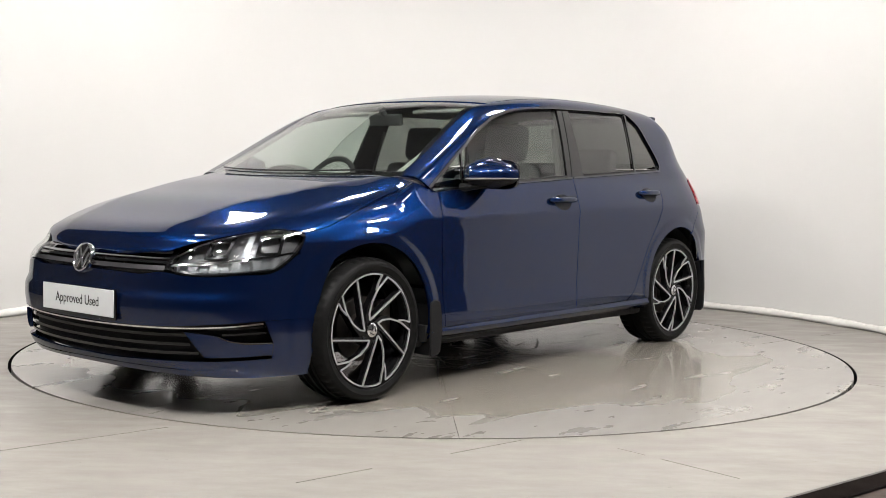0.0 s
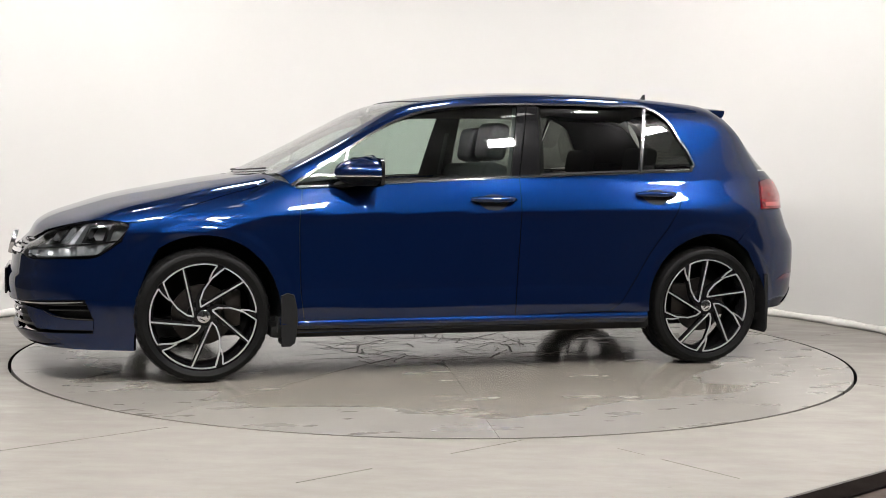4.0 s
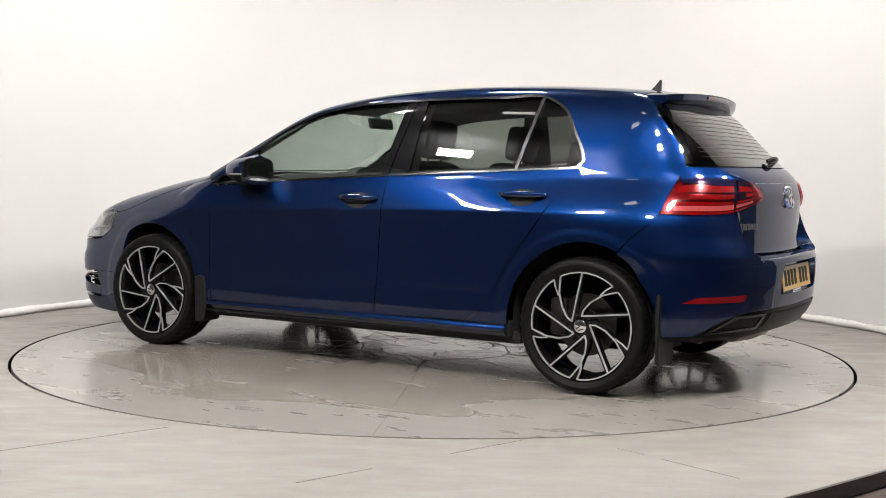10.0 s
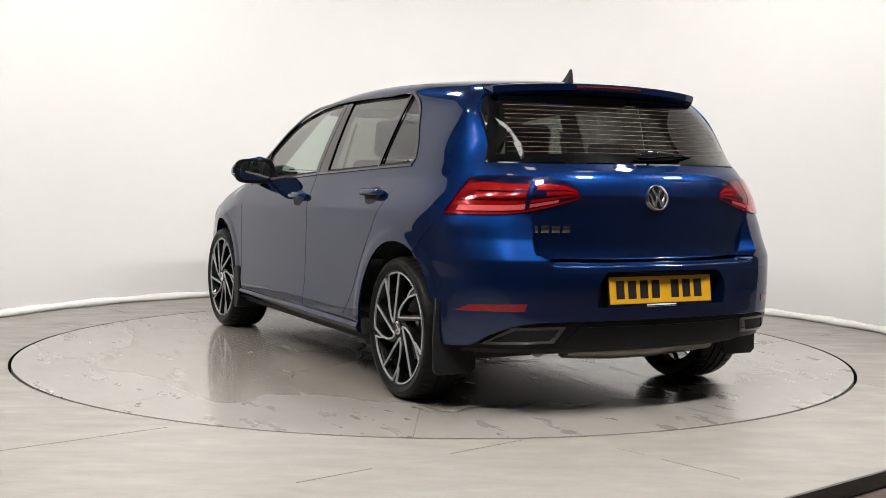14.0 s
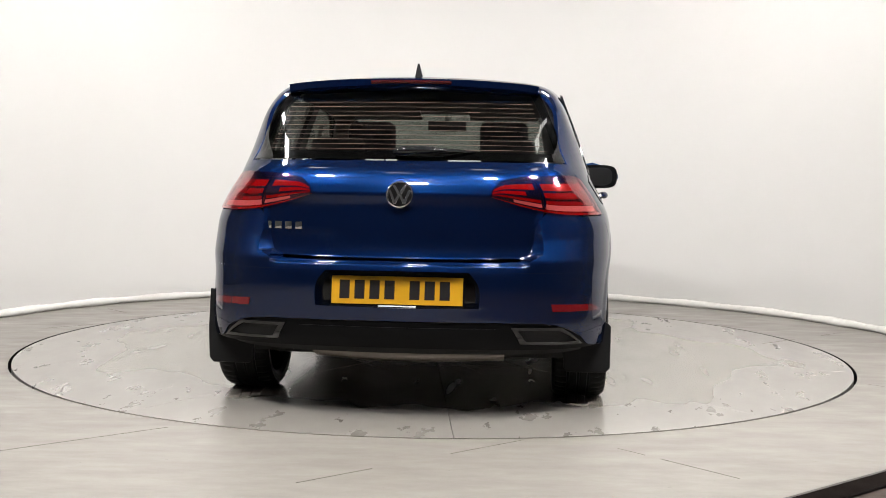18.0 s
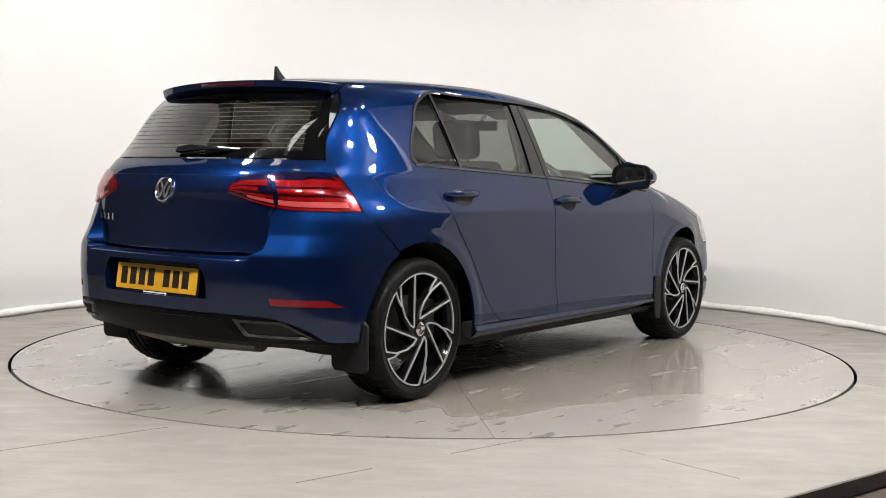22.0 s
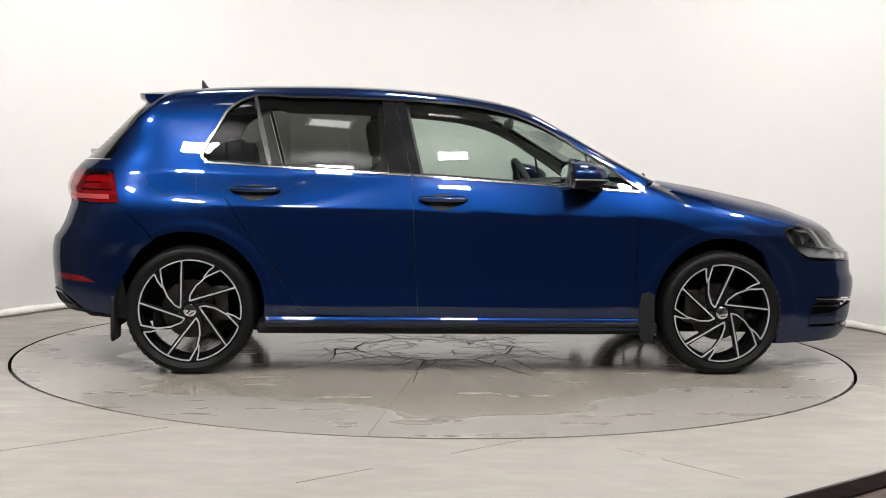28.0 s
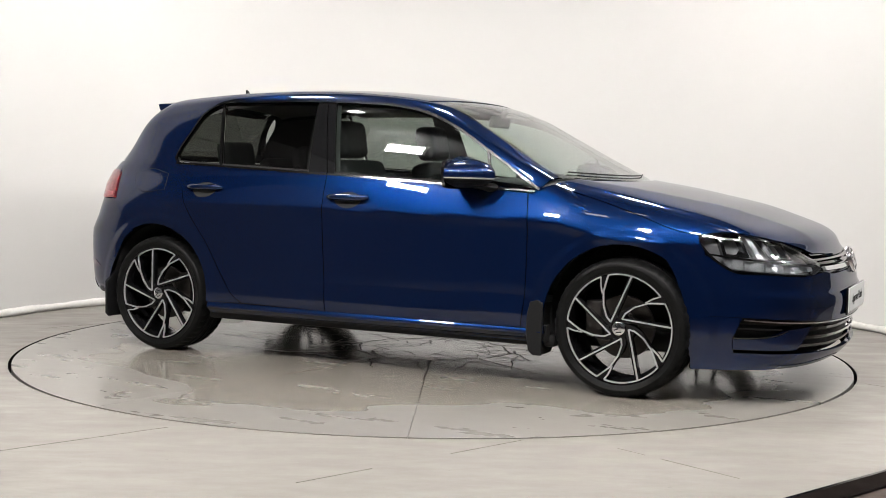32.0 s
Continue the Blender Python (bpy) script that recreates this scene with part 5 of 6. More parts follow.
for g in (1, -1):
    k = np.array([g, 1.0])
    net = coons(hl_bot, hl_top, line((27.2, 0.598), (28.0, 0.630)), hl_r, 50, 22) * k
    hl = panel("headlamp", [net], FC, LENS, car, "clear headlamp with dark housing and chrome units", level=0.002, rim=0.0, centre=(1.2, 0, 0.6))
    panel("lamp_housing", [net], FC, HL_HOUSE, hl, level=-0.055, rim=0, centre=(1.2, 0, 0.6))
    panel("lamp_bezel", frame_nets(net, net.mean((0, 1)) + (net - net.mean((0, 1))) * 0.95), FC, GLOSS_BLACK, hl, level=-0.004, rim=0.05, centre=(1.2, 0, 0.6))
    for q in (((35.8, 0.632), (41.2, 0.640), (42.8, 0.716), (36.4, 0.698)), ((47.4, 0.644), (53.6, 0.648), (55.0, 0.734), (48.6, 0.722))):
        un = coons(line(q[0], q[1]), line(q[3], q[2]), line(q[0], q[3]), line(q[1], q[2]), 10, 10)
        ui = un.mean((0, 1)) + (un - un.mean((0, 1))) * 0.72
        panel("lamp_unit", frame_nets(un * k, ui * k), FC, HL_BOWL, hl, level=-0.020, rim=0.03, centre=(1.2, 0, 0.6))
        panel("lamp_bowl", [ui * k], FC, HL_BOWL, hl, level=-0.042, rim=0, centre=(1.2, 0, 0.6),
              relief=lambda u, v, ui=ui, g=g: -0.05 * np.maximum(0, 1 - ((g * u - ui[..., 0].mean()) / 3.0)**2 - ((v - ui[..., 1].mean()) / 0.045)**2))
    part("light_strip", strip_on(FC, [(g * a, z) for a, z in crv((28.2, 0.606), (36, 0.617), (44, 0.630), (51, 0.643), (57.0, 0.656))(np.linspace(0, 1, 34))], 0.0042, 0.004, -0.016), HL_BOWL, hl)
    rb0 = coons(crv((30, 0.588), (36, 0.581), (44, 0.586), (52.0, 0.596)), crv((30, 0.603), (36, 0.611), (44, 0.624), (54.5, 0.644)), line((30, 0.588), (30, 0.603)), line((52.0, 0.596), (54.5, 0.644)), 60, 6)
    panel("lamp_rib", [rb0 * k], FC, HL_RIB, hl, level=-0.024, rim=0, centre=(1.2, 0, 0.6), relief=lambda u, v: 0.006 * np.sign(np.sin(u * 1.35)))
    panel("lamp_divider", [coons(line((44.0, 0.640), (45.6, 0.641)), line((46.3, 0.728), (47.6, 0.731)), line((44.0, 0.640), (46.3, 0.728)), line((45.6, 0.641), (47.6, 0.731)), 4, 8) * k], FC, HL_RIB, hl, level=-0.02, rim=0.03, centre=(1.2, 0, 0.6))


# ---- wheels ----
RIM_R = 0.250
BLACK_RIM = mat("gloss_black_rim", (0.005, 0.005, 0.0055), 0.10, spec=0.24, wear=0.04)


def polar(r, a):
    return (r * RIM_R * math.cos(radians(a)), r * RIM_R * math.sin(radians(a)))


def ribbon(pts, width, y0, y1):
    """A bar along a 2D path in the wheel's plane, with a flat face at y0."""
    bm = bmesh.new()
    p = [Vector((x, z)) for x, z in pts]
    rows = []
    for i, c in enumerate(p):
        d0 = (c - p[i - 1]).normalized() if i else (p[1] - c).normalized()
        d1 = (p[i + 1] - c).normalized() if i < len(p) - 1 else d0
        n = Vector((-(d0 + d1).y, (d0 + d1).x)).normalized()
        w = width / 2 / max(0.5, n.dot(Vector((-d0.y, d0.x))))
        rows.append([bm.verts.new((c.x + n.x * w, y0, c.y + n.y * w)), bm.verts.new((c.x - n.x * w, y0, c.y - n.y * w)),
                     bm.verts.new((c.x - n.x * w, y1, c.y - n.y * w)), bm.verts.new((c.x + n.x * w, y1, c.y + n.y * w))])
    for a, b in zip(rows, rows[1:]):
        for k in range(4):
            bm.faces.new((a[k], a[(k + 1) % 4], b[(k + 1) % 4], b[k]))
    bm.faces.new(rows[0])
    bm.faces.new(rows[-1][::-1])
    return bm


def arc_pts(r, a0, a1, n):
    return [polar(r, a0 + (a1 - a0) * i / (n - 1)) for i in range(n)]


def build_wheel():
    root = empty("wheel", "black alloy wheel with machined silver spoke edges", "")
    # tyre with grooved tread
    bm = bmesh.new()
    prof = [(0.240, 0.016), (0.251, 0.000), (0.262, -0.007), (0.276, -0.010), (0.278, -0.0115), (0.290, -0.010), (0.300, -0.003), (0.308, 0.010), (0.3125, 0.030),
            (0.314, 0.050), (0.314, 0.060), (0.308, 0.063), (0.308, 0.071), (0.3145, 0.074), (0.3145, 0.104), (0.308, 0.107), (0.308, 0.115), (0.3145, 0.118),
            (0.3145, 0.148), (0.308, 0.151), (0.308, 0.159), (0.314, 0.162), (0.313, 0.190), (0.306, 0.210), (0.290, 0.222), (0.262, 0.220), (0.240, 0.205)]
    seg = 144
    rows = []
    for i in range(seg):
        a = 2 * math.pi * i / seg
        dip = 0.0045 if i % 3 == 0 else 0.0
        rows.append([bm.verts.new(((r - (dip if 7 <= j <= 9 or 21 <= j <= 23 else 0)) * math.cos(a), y, (r - (dip if 7 <= j <= 9 or 21 <= j <= 23 else 0)) * math.sin(a)))
                     for j, (r, y) in enumerate(prof)])
    for i in range(seg):
        p, q = rows[i], rows[(i + 1) % seg]
        for j in range(len(prof) - 1):
            bm.faces.new((p[j], q[j], q[j + 1], p[j + 1]))
    bmesh.ops.recalc_face_normals(bm, faces=bm.faces)
    part("tyre", bm, RUBBER, root, angle=30)
    bm = bmesh.new()
    spin(bm, [(0.236, 0.205), (0.232, 0.20), (0.225, 0.15), (0.222, 0.06), (0.232, 0.030), (0.243, 0.012), (0.250, -0.002), (0.2545, -0.0035), (0.256, 0.004), (0.248, 0.02)], 96)
    bmesh.ops.recalc_face_normals(bm, faces=bm.faces)
    part("rim", bm, BLACK_RIM, root)
    bm = bmesh.new()
    spin(bm, [(0.2465, -0.0035), (0.2535, -0.0045)], 96)
    bmesh.ops.recalc_face_normals(bm, faces=bm.faces)
    part("rim_edge", bm, BLACK_RIM, root)
    for k in range(5):
        o = 72 * k
        bm = bmesh.new()
        plate(bm, [polar(r, a + o) for r, a in ((0.16, 60), (0.30, 57), (0.49, 49.0), (0.72, 38.0), (0.965, 26.0), (0.975, 31), (0.975, 34.4), (0.80, 38), (0.64, 43), (0.42, 62), (0.30, 78), (0.16, 100))], 0.032, pose(0, 0.0005, 0))
        bmesh.ops.recalc_face_normals(bm, faces=bm.faces)
        part("spoke", bm, BLACK_RIM, root, smooth=False)
        part("spoke", ribbon([polar(0.17, 66 + o), polar(0.97, 0 + o)], 0.022, 0.001, 0.026), BLACK_RIM, root, smooth=False)
        for pts, w in (([polar(0.185, 66 + o), polar(0.30, 62 + o), polar(0.49, 49.5 + o), polar(0.72, 37.5 + o), polar(0.955, 26.5 + o)], 0.0068),
                       ([polar(0.185, 66 + o), polar(0.97, 0 + o)], 0.0068),
                       ([polar(0.97, 26.5 + o)] + arc_pts(0.972, 26.5 + o, -37.6 + o, 14)[1:], 0.0062),
                       ([polar(0.97, -37.6 + o), polar(0.84, -34.2 + o), polar(0.69, -31.4 + o)], 0.0062)):
            part("spoke_edge", ribbon(pts, w, -0.0045, 0.003), ALLOY, root, smooth=False)
        bm = bmesh.new()
        spin(bm, [(0.0, -0.001), (0.0085, -0.001), (0.0095, 0.004), (0.0095, 0.02)], 10, Matrix.Translation((0.056 * math.cos(radians(30 + o)), 0.0, 0.056 * math.sin(radians(30 + o)))))
        part("wheel_bolt", bm, BLACK, root)
    bm = bmesh.new()
    spin(bm, [(0.0, 0.004), (0.040, 0.004), (0.055, 0.008), (0.070, 0.012), (0.072, 0.05)], 40)
    part("hub", bm, BLACK_RIM, root)
    bm = bmesh.new()
    spin(bm, [(0.0, -0.007), (0.026, -0.007), (0.0305, -0.004), (0.031, 0.006)], 32)
    cap = part("centre_cap", bm, CHROME, root)
    for x0, z0, x1, z1 in ((-0.012, 0.017, 0.0, 0.0), (0.012, 0.017, 0.0, 0.0), (-0.020, 0.006, -0.010, -0.018), (0.020, 0.006, 0.010, -0.018)):
        part("cap_bar", ribbon([(x0, z0), (x1, z1)], 0.0045, -0.0082, -0.005), BLACK, cap, smooth=False)
    bm = bmesh.new()
    spin(bm, [(0.06, 0.072), (0.142, 0.072), (0.142, 0.092), (0.06, 0.092)], 56, closed=True)
    bmesh.ops.recalc_face_normals(bm, faces=bm.faces)
    part("brake_disc", bm, STEEL, root)
    bm = bmesh.new()
    spin(bm, [(0.0, 0.055), (0.068, 0.055), (0.072, 0.062), (0.072, 0.10)], 32)
    part("disc_hat", bm, STEEL, root)
    return root


def wheel_pose(ax, sgn, phase):
    return pose(ax, sgn * 0.845, HUB_Z) @ Matrix.Rotation(math.pi if sgn > 0 else 0.0, 4, "Z") @ Matrix.Rotation(-radians(phase), 4, "Y")


first = build_wheel()
first.parent = car
first.matrix_basis = wheel_pose(AXLE_F, 1, 41)
for ax, sgn, ph in ((AXLE_F, -1, 76.8), (AXLE_R, 1, 89), (AXLE_R, -1, 99.6)):
    copy_thing(first, wheel_pose(ax, sgn, ph))
for ax, sgn in ((AXLE_F, 1), (AXLE_F, -1), (AXLE_R, 1), (AXLE_R, -1)):
    bm = bmesh.new()
    box(bm, (0.085, 0.055, 0.17), pose(ax + (-0.135 if ax > 0 else 0.135), sgn * 0.765, HUB_Z + 0.03), 0.015, 2)
    part("brake_caliper", bm, STEEL, car)
    # wheel housing
    bm = bmesh.new()
    rows = []
    for i in range(29):
        a = radians(-18 + 216 * i / 28)
        rows.append([bm.verts.new((ax + (0.362 + d) * math.cos(a), sgn * y, ARCH_Z + (0.362 + d) * math.sin(a))) for y, d in ((0.755 if ax > 0 else 0.80, 0.002), (0.74, 0.004), (0.70, 0.012), (0.50, 0.012))])
    for p, q in zip(rows, rows[1:]):
        for j in range(3):
            bm.faces.new((p[j], q[j], q[j + 1], p[j + 1]))
    bm.faces.new([r[3] for r in rows])
    part("wheel_housing", bm, DARK, car)
    # mud flap
    bm = bmesh.new()
    if ax > 0:
        plate(bm, [(-0.165, 0.40), (0.0, 0.40), (0.006, 0.30), (0.0, 0.175), (-0.02, 0.160), (-0.145, 0.160), (-0.16, 0.175)], 0.014)
        mm = Matrix.Translation((0.945, 0.865 if sgn > 0 else -0.865 + 0.159, 0)) @ Matrix.Rotation(radians(90), 4, "Z")
    else:
        plate(bm, [(-0.20, 0.36), (-0.06, 0.47), (-0.008, 0.48), (0.0, 0.30), (-0.004, 0.180), (-0.022, 0.160), (-0.18, 0.160), (-0.20, 0.180)], 0.016)
        mm = Matrix.Translation((-1.672, 0.862 if sgn > 0 else -0.862 + 0.20, 0)) @ Matrix.Rotation(radians(90), 4, "Z")
    bmesh.ops.transform(bm, matrix=mm, verts=bm.verts)
    if ax > 0:
        plate(bm, [(0.962, 0.405), (0.930, 0.418), (0.898, 0.408), (0.884, 0.35), (0.880, 0.27), (0.892, 0.18), (0.915, 0.162), (0.958, 0.162)], 0.012, Matrix.Translation((0, 0.866 if sgn > 0 else -0.878, 0)))
    bmesh.ops.bevel(bm, geom=bm.edges[:], offset=0.003, segments=1, affect="EDGES")
    part("mud_flap", bm, BLACK, car, "black plastic mud flap")

# ---- side details ----
INDICATOR = mat("pale_indicator_strip", (0.30, 0.30, 0.30), 0.15, coat=0.8)
MIRROR = mat("mirror_glass", (0.85, 0.87, 0.88), 0.01, 1.0)
for sgn in (1, -1):
    SIDE = on_side(flank, sgn)
    side_c = (0, 0.2 * sgn, 0.75)
    doors = [o for o in car.children if o.name.startswith("door")]
    fdoor, rdoor = (doors[0], doors[1]) if sgn > 0 else (doors[2], doors[3])
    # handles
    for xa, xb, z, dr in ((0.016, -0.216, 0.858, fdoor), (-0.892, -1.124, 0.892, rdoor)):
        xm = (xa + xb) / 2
        # flat dark ellipse on the skin: shade of the grip's recess, put into colour
        shade_net = coons(crv((xm - 0.085, z - 0.004), (xm - 0.05, z - 0.036), (xm + 0.05, z - 0.036), (xm + 0.085, z - 0.004)), crv((xm - 0.085, z + 0.004), (xm - 0.05, z + 0.024), (xm + 0.05, z + 0.024), (xm + 0.085, z + 0.004)),
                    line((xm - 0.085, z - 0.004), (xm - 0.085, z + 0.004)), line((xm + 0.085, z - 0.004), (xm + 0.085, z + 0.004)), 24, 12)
        panel("handle_cup_shade", [shade_net], SIDE, DARK, dr, level=0.0015, rim=0.004, centre=side_c)
        xs = np.linspace(xa, xb, 17)
        base = SIDE(xs, np.full(17, z + 0.004), np.zeros(17))
        u = np.linspace(-1, 1, 17)
        out = 0.012 + 0.024 * (1 - u**4)
        bm = bmesh.new()
        tube(bm, [Vector(p) + Vector((0, sgn * (o - 0.008), 0.003)) for p, o in zip(base, out)], [0.009 + 0.007 * (1 - v**6) for v in u], 12, flat=1.0)
        bmesh.ops.recalc_face_normals(bm, faces=bm.faces)
        part("door_handle", bm, PAINT, dr, "body-coloured pull handle")
    # window trims: lower strip, upper strip, dividers
    for x0, x1, dr in ((0.885, -0.247, fdoor), (-0.255, -1.258, rdoor)):
        xs = np.linspace(x0, x1, 50)
        part("window_trim", strip_on(SIDE, [(x, float(zbelt(x)) + 0.000) for x in xs], 0.0050, 0.005), SATIN, dr)
    tp = dlo_top(np.linspace(0.0, 1.0, 140))
    ctr = np.array([-0.25, 1.12])
    nrm = np.gradient(tp, axis=0)
    nrm = np.stack([nrm[:, 1], -nrm[:, 0]], 1) / np.hypot(nrm[:, 0], nrm[:, 1])[:, None]
    if ((tp[60] + nrm[60]) - ctr).dot([0, 1]) > (tp[60] - ctr).dot([0, 1]):
        nrm = -nrm
    net = np.stack([tp - nrm * 0.004, tp + nrm * 0.008], 1)
    bm = bmesh.new()
    skin(bm, net, SIDE, 0.004, 0.010)
    orient(bm, side_c)
    part("window_trim", bm, SATIN, car)
    for (xa, za), (xb, zb), w, dr in (((-0.942, 0), (-1.022, 0), 0.0085, rdoor), ((0.660, 0), (0.618, 0), 0.006, fdoor)):
        za, zb = float(zbelt(xa)) + 0.006, 0.0
        zs = tp[:105]
        zb = float(np.interp(-xb, -zs[:, 0], zs[:, 1])) - 0.004
        c = np.stack([np.linspace(xa, xb, 14), np.linspace(za, zb, 14)], 1)
        bm = bmesh.new()
        skin(bm, np.stack([c - [w, 0], c + [w, 0]], 1), SIDE, 0.001, 0.010)
        orient(bm, side_c)
        part("window_divider", bm, SATIN, dr)
    # dark rubber lips round the panes
    for xa, xb, dr in ((0.64, -0.21, fdoor), (-0.37, -1.24, rdoor)):
        xs = np.linspace(xa, xb, 30)
        part("window_seal", strip_on(SIDE, [(x, float(zbelt(x)) + 0.010) for x in xs], 0.004, 0.002, -0.003), DARK, dr)
    # door mirror
    mir = empty("door_mirror", "body-coloured door mirror with pale indicator strip", "")
    mir.parent = fdoor

    def shell(z0, z1, name, mt, grow=0.0, n=15, m=28):
        bm = bmesh.new()
        rows = []
        for i in range(n):
            z = z0 + (z1 - z0) * i / (n - 1)
            h = (z - 0.985) / (0.080 if z > 0.985 else 0.064)
            s = math.sqrt(max(0.0, 1 - abs(h)**2.4)) + grow
            row = []
            for j in range(m):
                a = 2 * math.pi * j / m
                ca, sa = math.cos(a), math.sin(a)
                x = 0.520 + (0.195 * max(0.0, ca)**0.9 * (1 - 0.25 * abs(sa)) + 0.012 * min(0, ca)) * s
                y = 0.900 + 0.126 * (abs(sa)**0.8 * (1 if sa > 0 else -1)) * s - 0.10 * max(0, x - 0.56)
                row.append(bm.verts.new((x, sgn * y, z - 0.010 * sa * max(0.0, h) + 0.012 * max(0.0, sa) * max(0.0, -h))))
            rows.append(row)
        for p, q in zip(rows, rows[1:]):
            for j in range(m):
                bm.faces.new((p[j], p[(j + 1) % m], q[(j + 1) % m], q[j]))
        bm.faces.new(rows[-1])
        bm.faces.new(rows[0])
        bmesh.ops.recalc_face_normals(bm, faces=bm.faces)
        return part(name, bm, mt, mir)

    shell(0.972, 1.063, "mirror_cap", PAINT)
    shell(0.9645, 0.9715, "indicator", INDICATOR, 0.012, 3)
    shell(0.924, 0.964, "mirror_base", BLACK)
    bm = bmesh.new()
    plate(bm, [(0.088 * c, 0.054 * s2) for c, s2 in ((math.copysign(abs(math.cos(t))**0.6, math.cos(t)), math.copysign(abs(math.sin(t))**0.6, math.sin(t))) for t in np.linspace(0, 2 * math.pi, 28, endpoint=False))], 0.004)
    bmesh.ops.transform(bm, matrix=Matrix.Translation((0.4935, sgn * 0.903, 0.988)) @ Matrix.Rotation(radians(-90 - 3 * sgn), 4, "Z"), verts=bm.verts)
    part("mirror_face", bm, MIRROR, mir)
    bm = bmesh.new()
    plate(bm, [(0.116 * c, 0.070 * s2) for c, s2 in ((math.copysign(abs(math.cos(t))**0.55, math.cos(t)), math.copysign(abs(math.sin(t))**0.55, math.sin(t))) for t in np.linspace(0, 2 * math.pi, 32, endpoint=False))], 0.016)
    bmesh.ops.transform(bm, matrix=Matrix.Translation((0.4965, sgn * 0.903, 0.988)) @ Matrix.Rotation(radians(-90 - 3 * sgn), 4, "Z"), verts=bm.verts)
    part("mirror_frame", bm, GLOSS_BLACK, mir)
    bm = bmesh.new()
    tube(bm, [(0.66, sgn * 0.80, 0.925), (0.645, sgn * 0.845, 0.930), (0.60, sgn * 0.90, 0.945)], [0.045, 0.034, 0.040], 12, flat=0.5)
    part("mirror_arm", bm, BLACK, mir)
    # fuel flap on the right quarter
    if sgn < 0:
        o = coons(crv((-1.52, 0.905), (-1.46, 0.874), (-1.29, 0.880)), crv((-1.545, 0.965), (-1.44, 0.992), (-1.30, 0.966)), line((-1.52, 0.905), (-1.545, 0.965)), line((-1.29, 0.880), (-1.30, 0.966)), 18, 12)
        panel("fuel_flap_gap", [o.mean((0, 1)) + (o - o.mean((0, 1))) * 1.03], SIDE, DARK, car, level=0.0022, rim=0.004, centre=side_c)
        panel("fuel_flap", [o], SIDE, PAINT, car, level=0.0036, rim=0.003, centre=side_c)
    # inner panels that close the shut lines, dark so that the gaps look shaded
    for (xa, xb, xc, xd) in ((0.93, -0.24, 0.93, -0.22), (-0.24, -1.25, -0.22, -0.78)):
        panel("door_inner", [coons(line((xc, 0.27), (xd, 0.27)), belt(xa, xb, -0.01), line((xc, 0.27), (xa, float(zbelt(xa)) - 0.01)), line((xd, 0.27), (xb, float(zbelt(xb)) - 0.01)), 30, 16)],
              SIDE, TRIM, car, level=-0.022, rim=0, centre=side_c)
    panel("sill_inner", [coons(line((0.97, 0.225), (-0.96, 0.238)), line((0.97, 0.30), (-0.96, 0.31)), line((0.97, 0.225), (0.97, 0.30)), line((-0.96, 0.238), (-0.96, 0.31)), 30, 5)], SIDE, DARK, car, level=-0.018, rim=0.05, centre=side_c)
    panel("quarter_inner", [coons(line((-1.24, 0.70), (-1.70, 0.70)), line((-1.22, 1.03), (-1.72, 1.03)), line((-1.24, 0.70), (-1.22, 1.03)), line((-1.70, 0.70), (-1.72, 1.03)), 16, 12)], SIDE, DARK, car, level=-0.03, rim=0, centre=side_c)
    # pillar linings
    RING = on_ring(solid_cabin, 0.90)

    def edge_in(q, sgn=sgn):
        x = np.interp(q, [0, 1], [0.96, -1.53])
        return np.stack([x, sgn * roof_edge(x)], -1)

    top_i = via(edge_in, TOP, 0.90)
    dlo_i = via(cut(dlo_top, 0.0, 0.78), SIDE, 0.90)
    panel("pillar_lining", [coons(dlo_i, cut(top_i, 0.0, 0.80), line(dlo_i(0.0)[0], top_i(0.0)[0]), line(dlo_i(1.0)[0], top_i(0.8)[0]), 60, 6)], RING, HEADLINER, car, level=-0.028, rim=0, centre=(-0.3, 0, 1.0))
    low_i = via(line((-1.20, 1.0), (-1.70, 1.0)), SIDE, 0.90)
    dl_i = via(cut(dlo_top, 0.78, 0.995), SIDE, 0.90)
    h_i = via(crv((-1.70, 1.0), (-1.66, 1.13), (-1.54, 1.30), (-1.50, 1.335)), SIDE, 0.90)
    panel("pillar_lining", [coons(low_i, cut(top_i, 0.80, 0.98), back(dl_i), h_i, 16, 16)], RING, TRIM, car, level=-0.03, rim=0, centre=(-0.3, 0, 1.0))
    panel("pillar_lining", [coons(belt(-0.19, -0.40, 0.0), line((-0.27, 1.345), (-0.42, 1.35)), line((-0.19, 0.975), (-0.27, 1.345)), line((-0.40, 0.985), (-0.42, 1.35)), 6, 12)], SIDE, TRIM, car, level=-0.03, rim=0, centre=side_c)

# dark sheets added behind nose and lamps and as boot wall, to shade gaps
panel("nose_inner", [coons(whole([(0, 0.20), (60, 0.20)]), whole([(0, 0.70), (60, 0.70)]), line((-60, 0.20), (-60, 0.70)), line((60, 0.20), (60, 0.70)), 40, 8)], FC, DARK, car, level=-0.075, rim=0, centre=(1.2, 0, 0.4))
panel("tail_inner", [coons(line((118, 0.26), (242, 0.26)), line((126, 1.03), (234, 1.03)), line((118, 0.26), (126, 1.03)), line((242, 0.26), (234, 1.03)), 40, 14)], RC, DARK, car, level=-0.07, rim=0, centre=(-1.2, 0, 0.4))

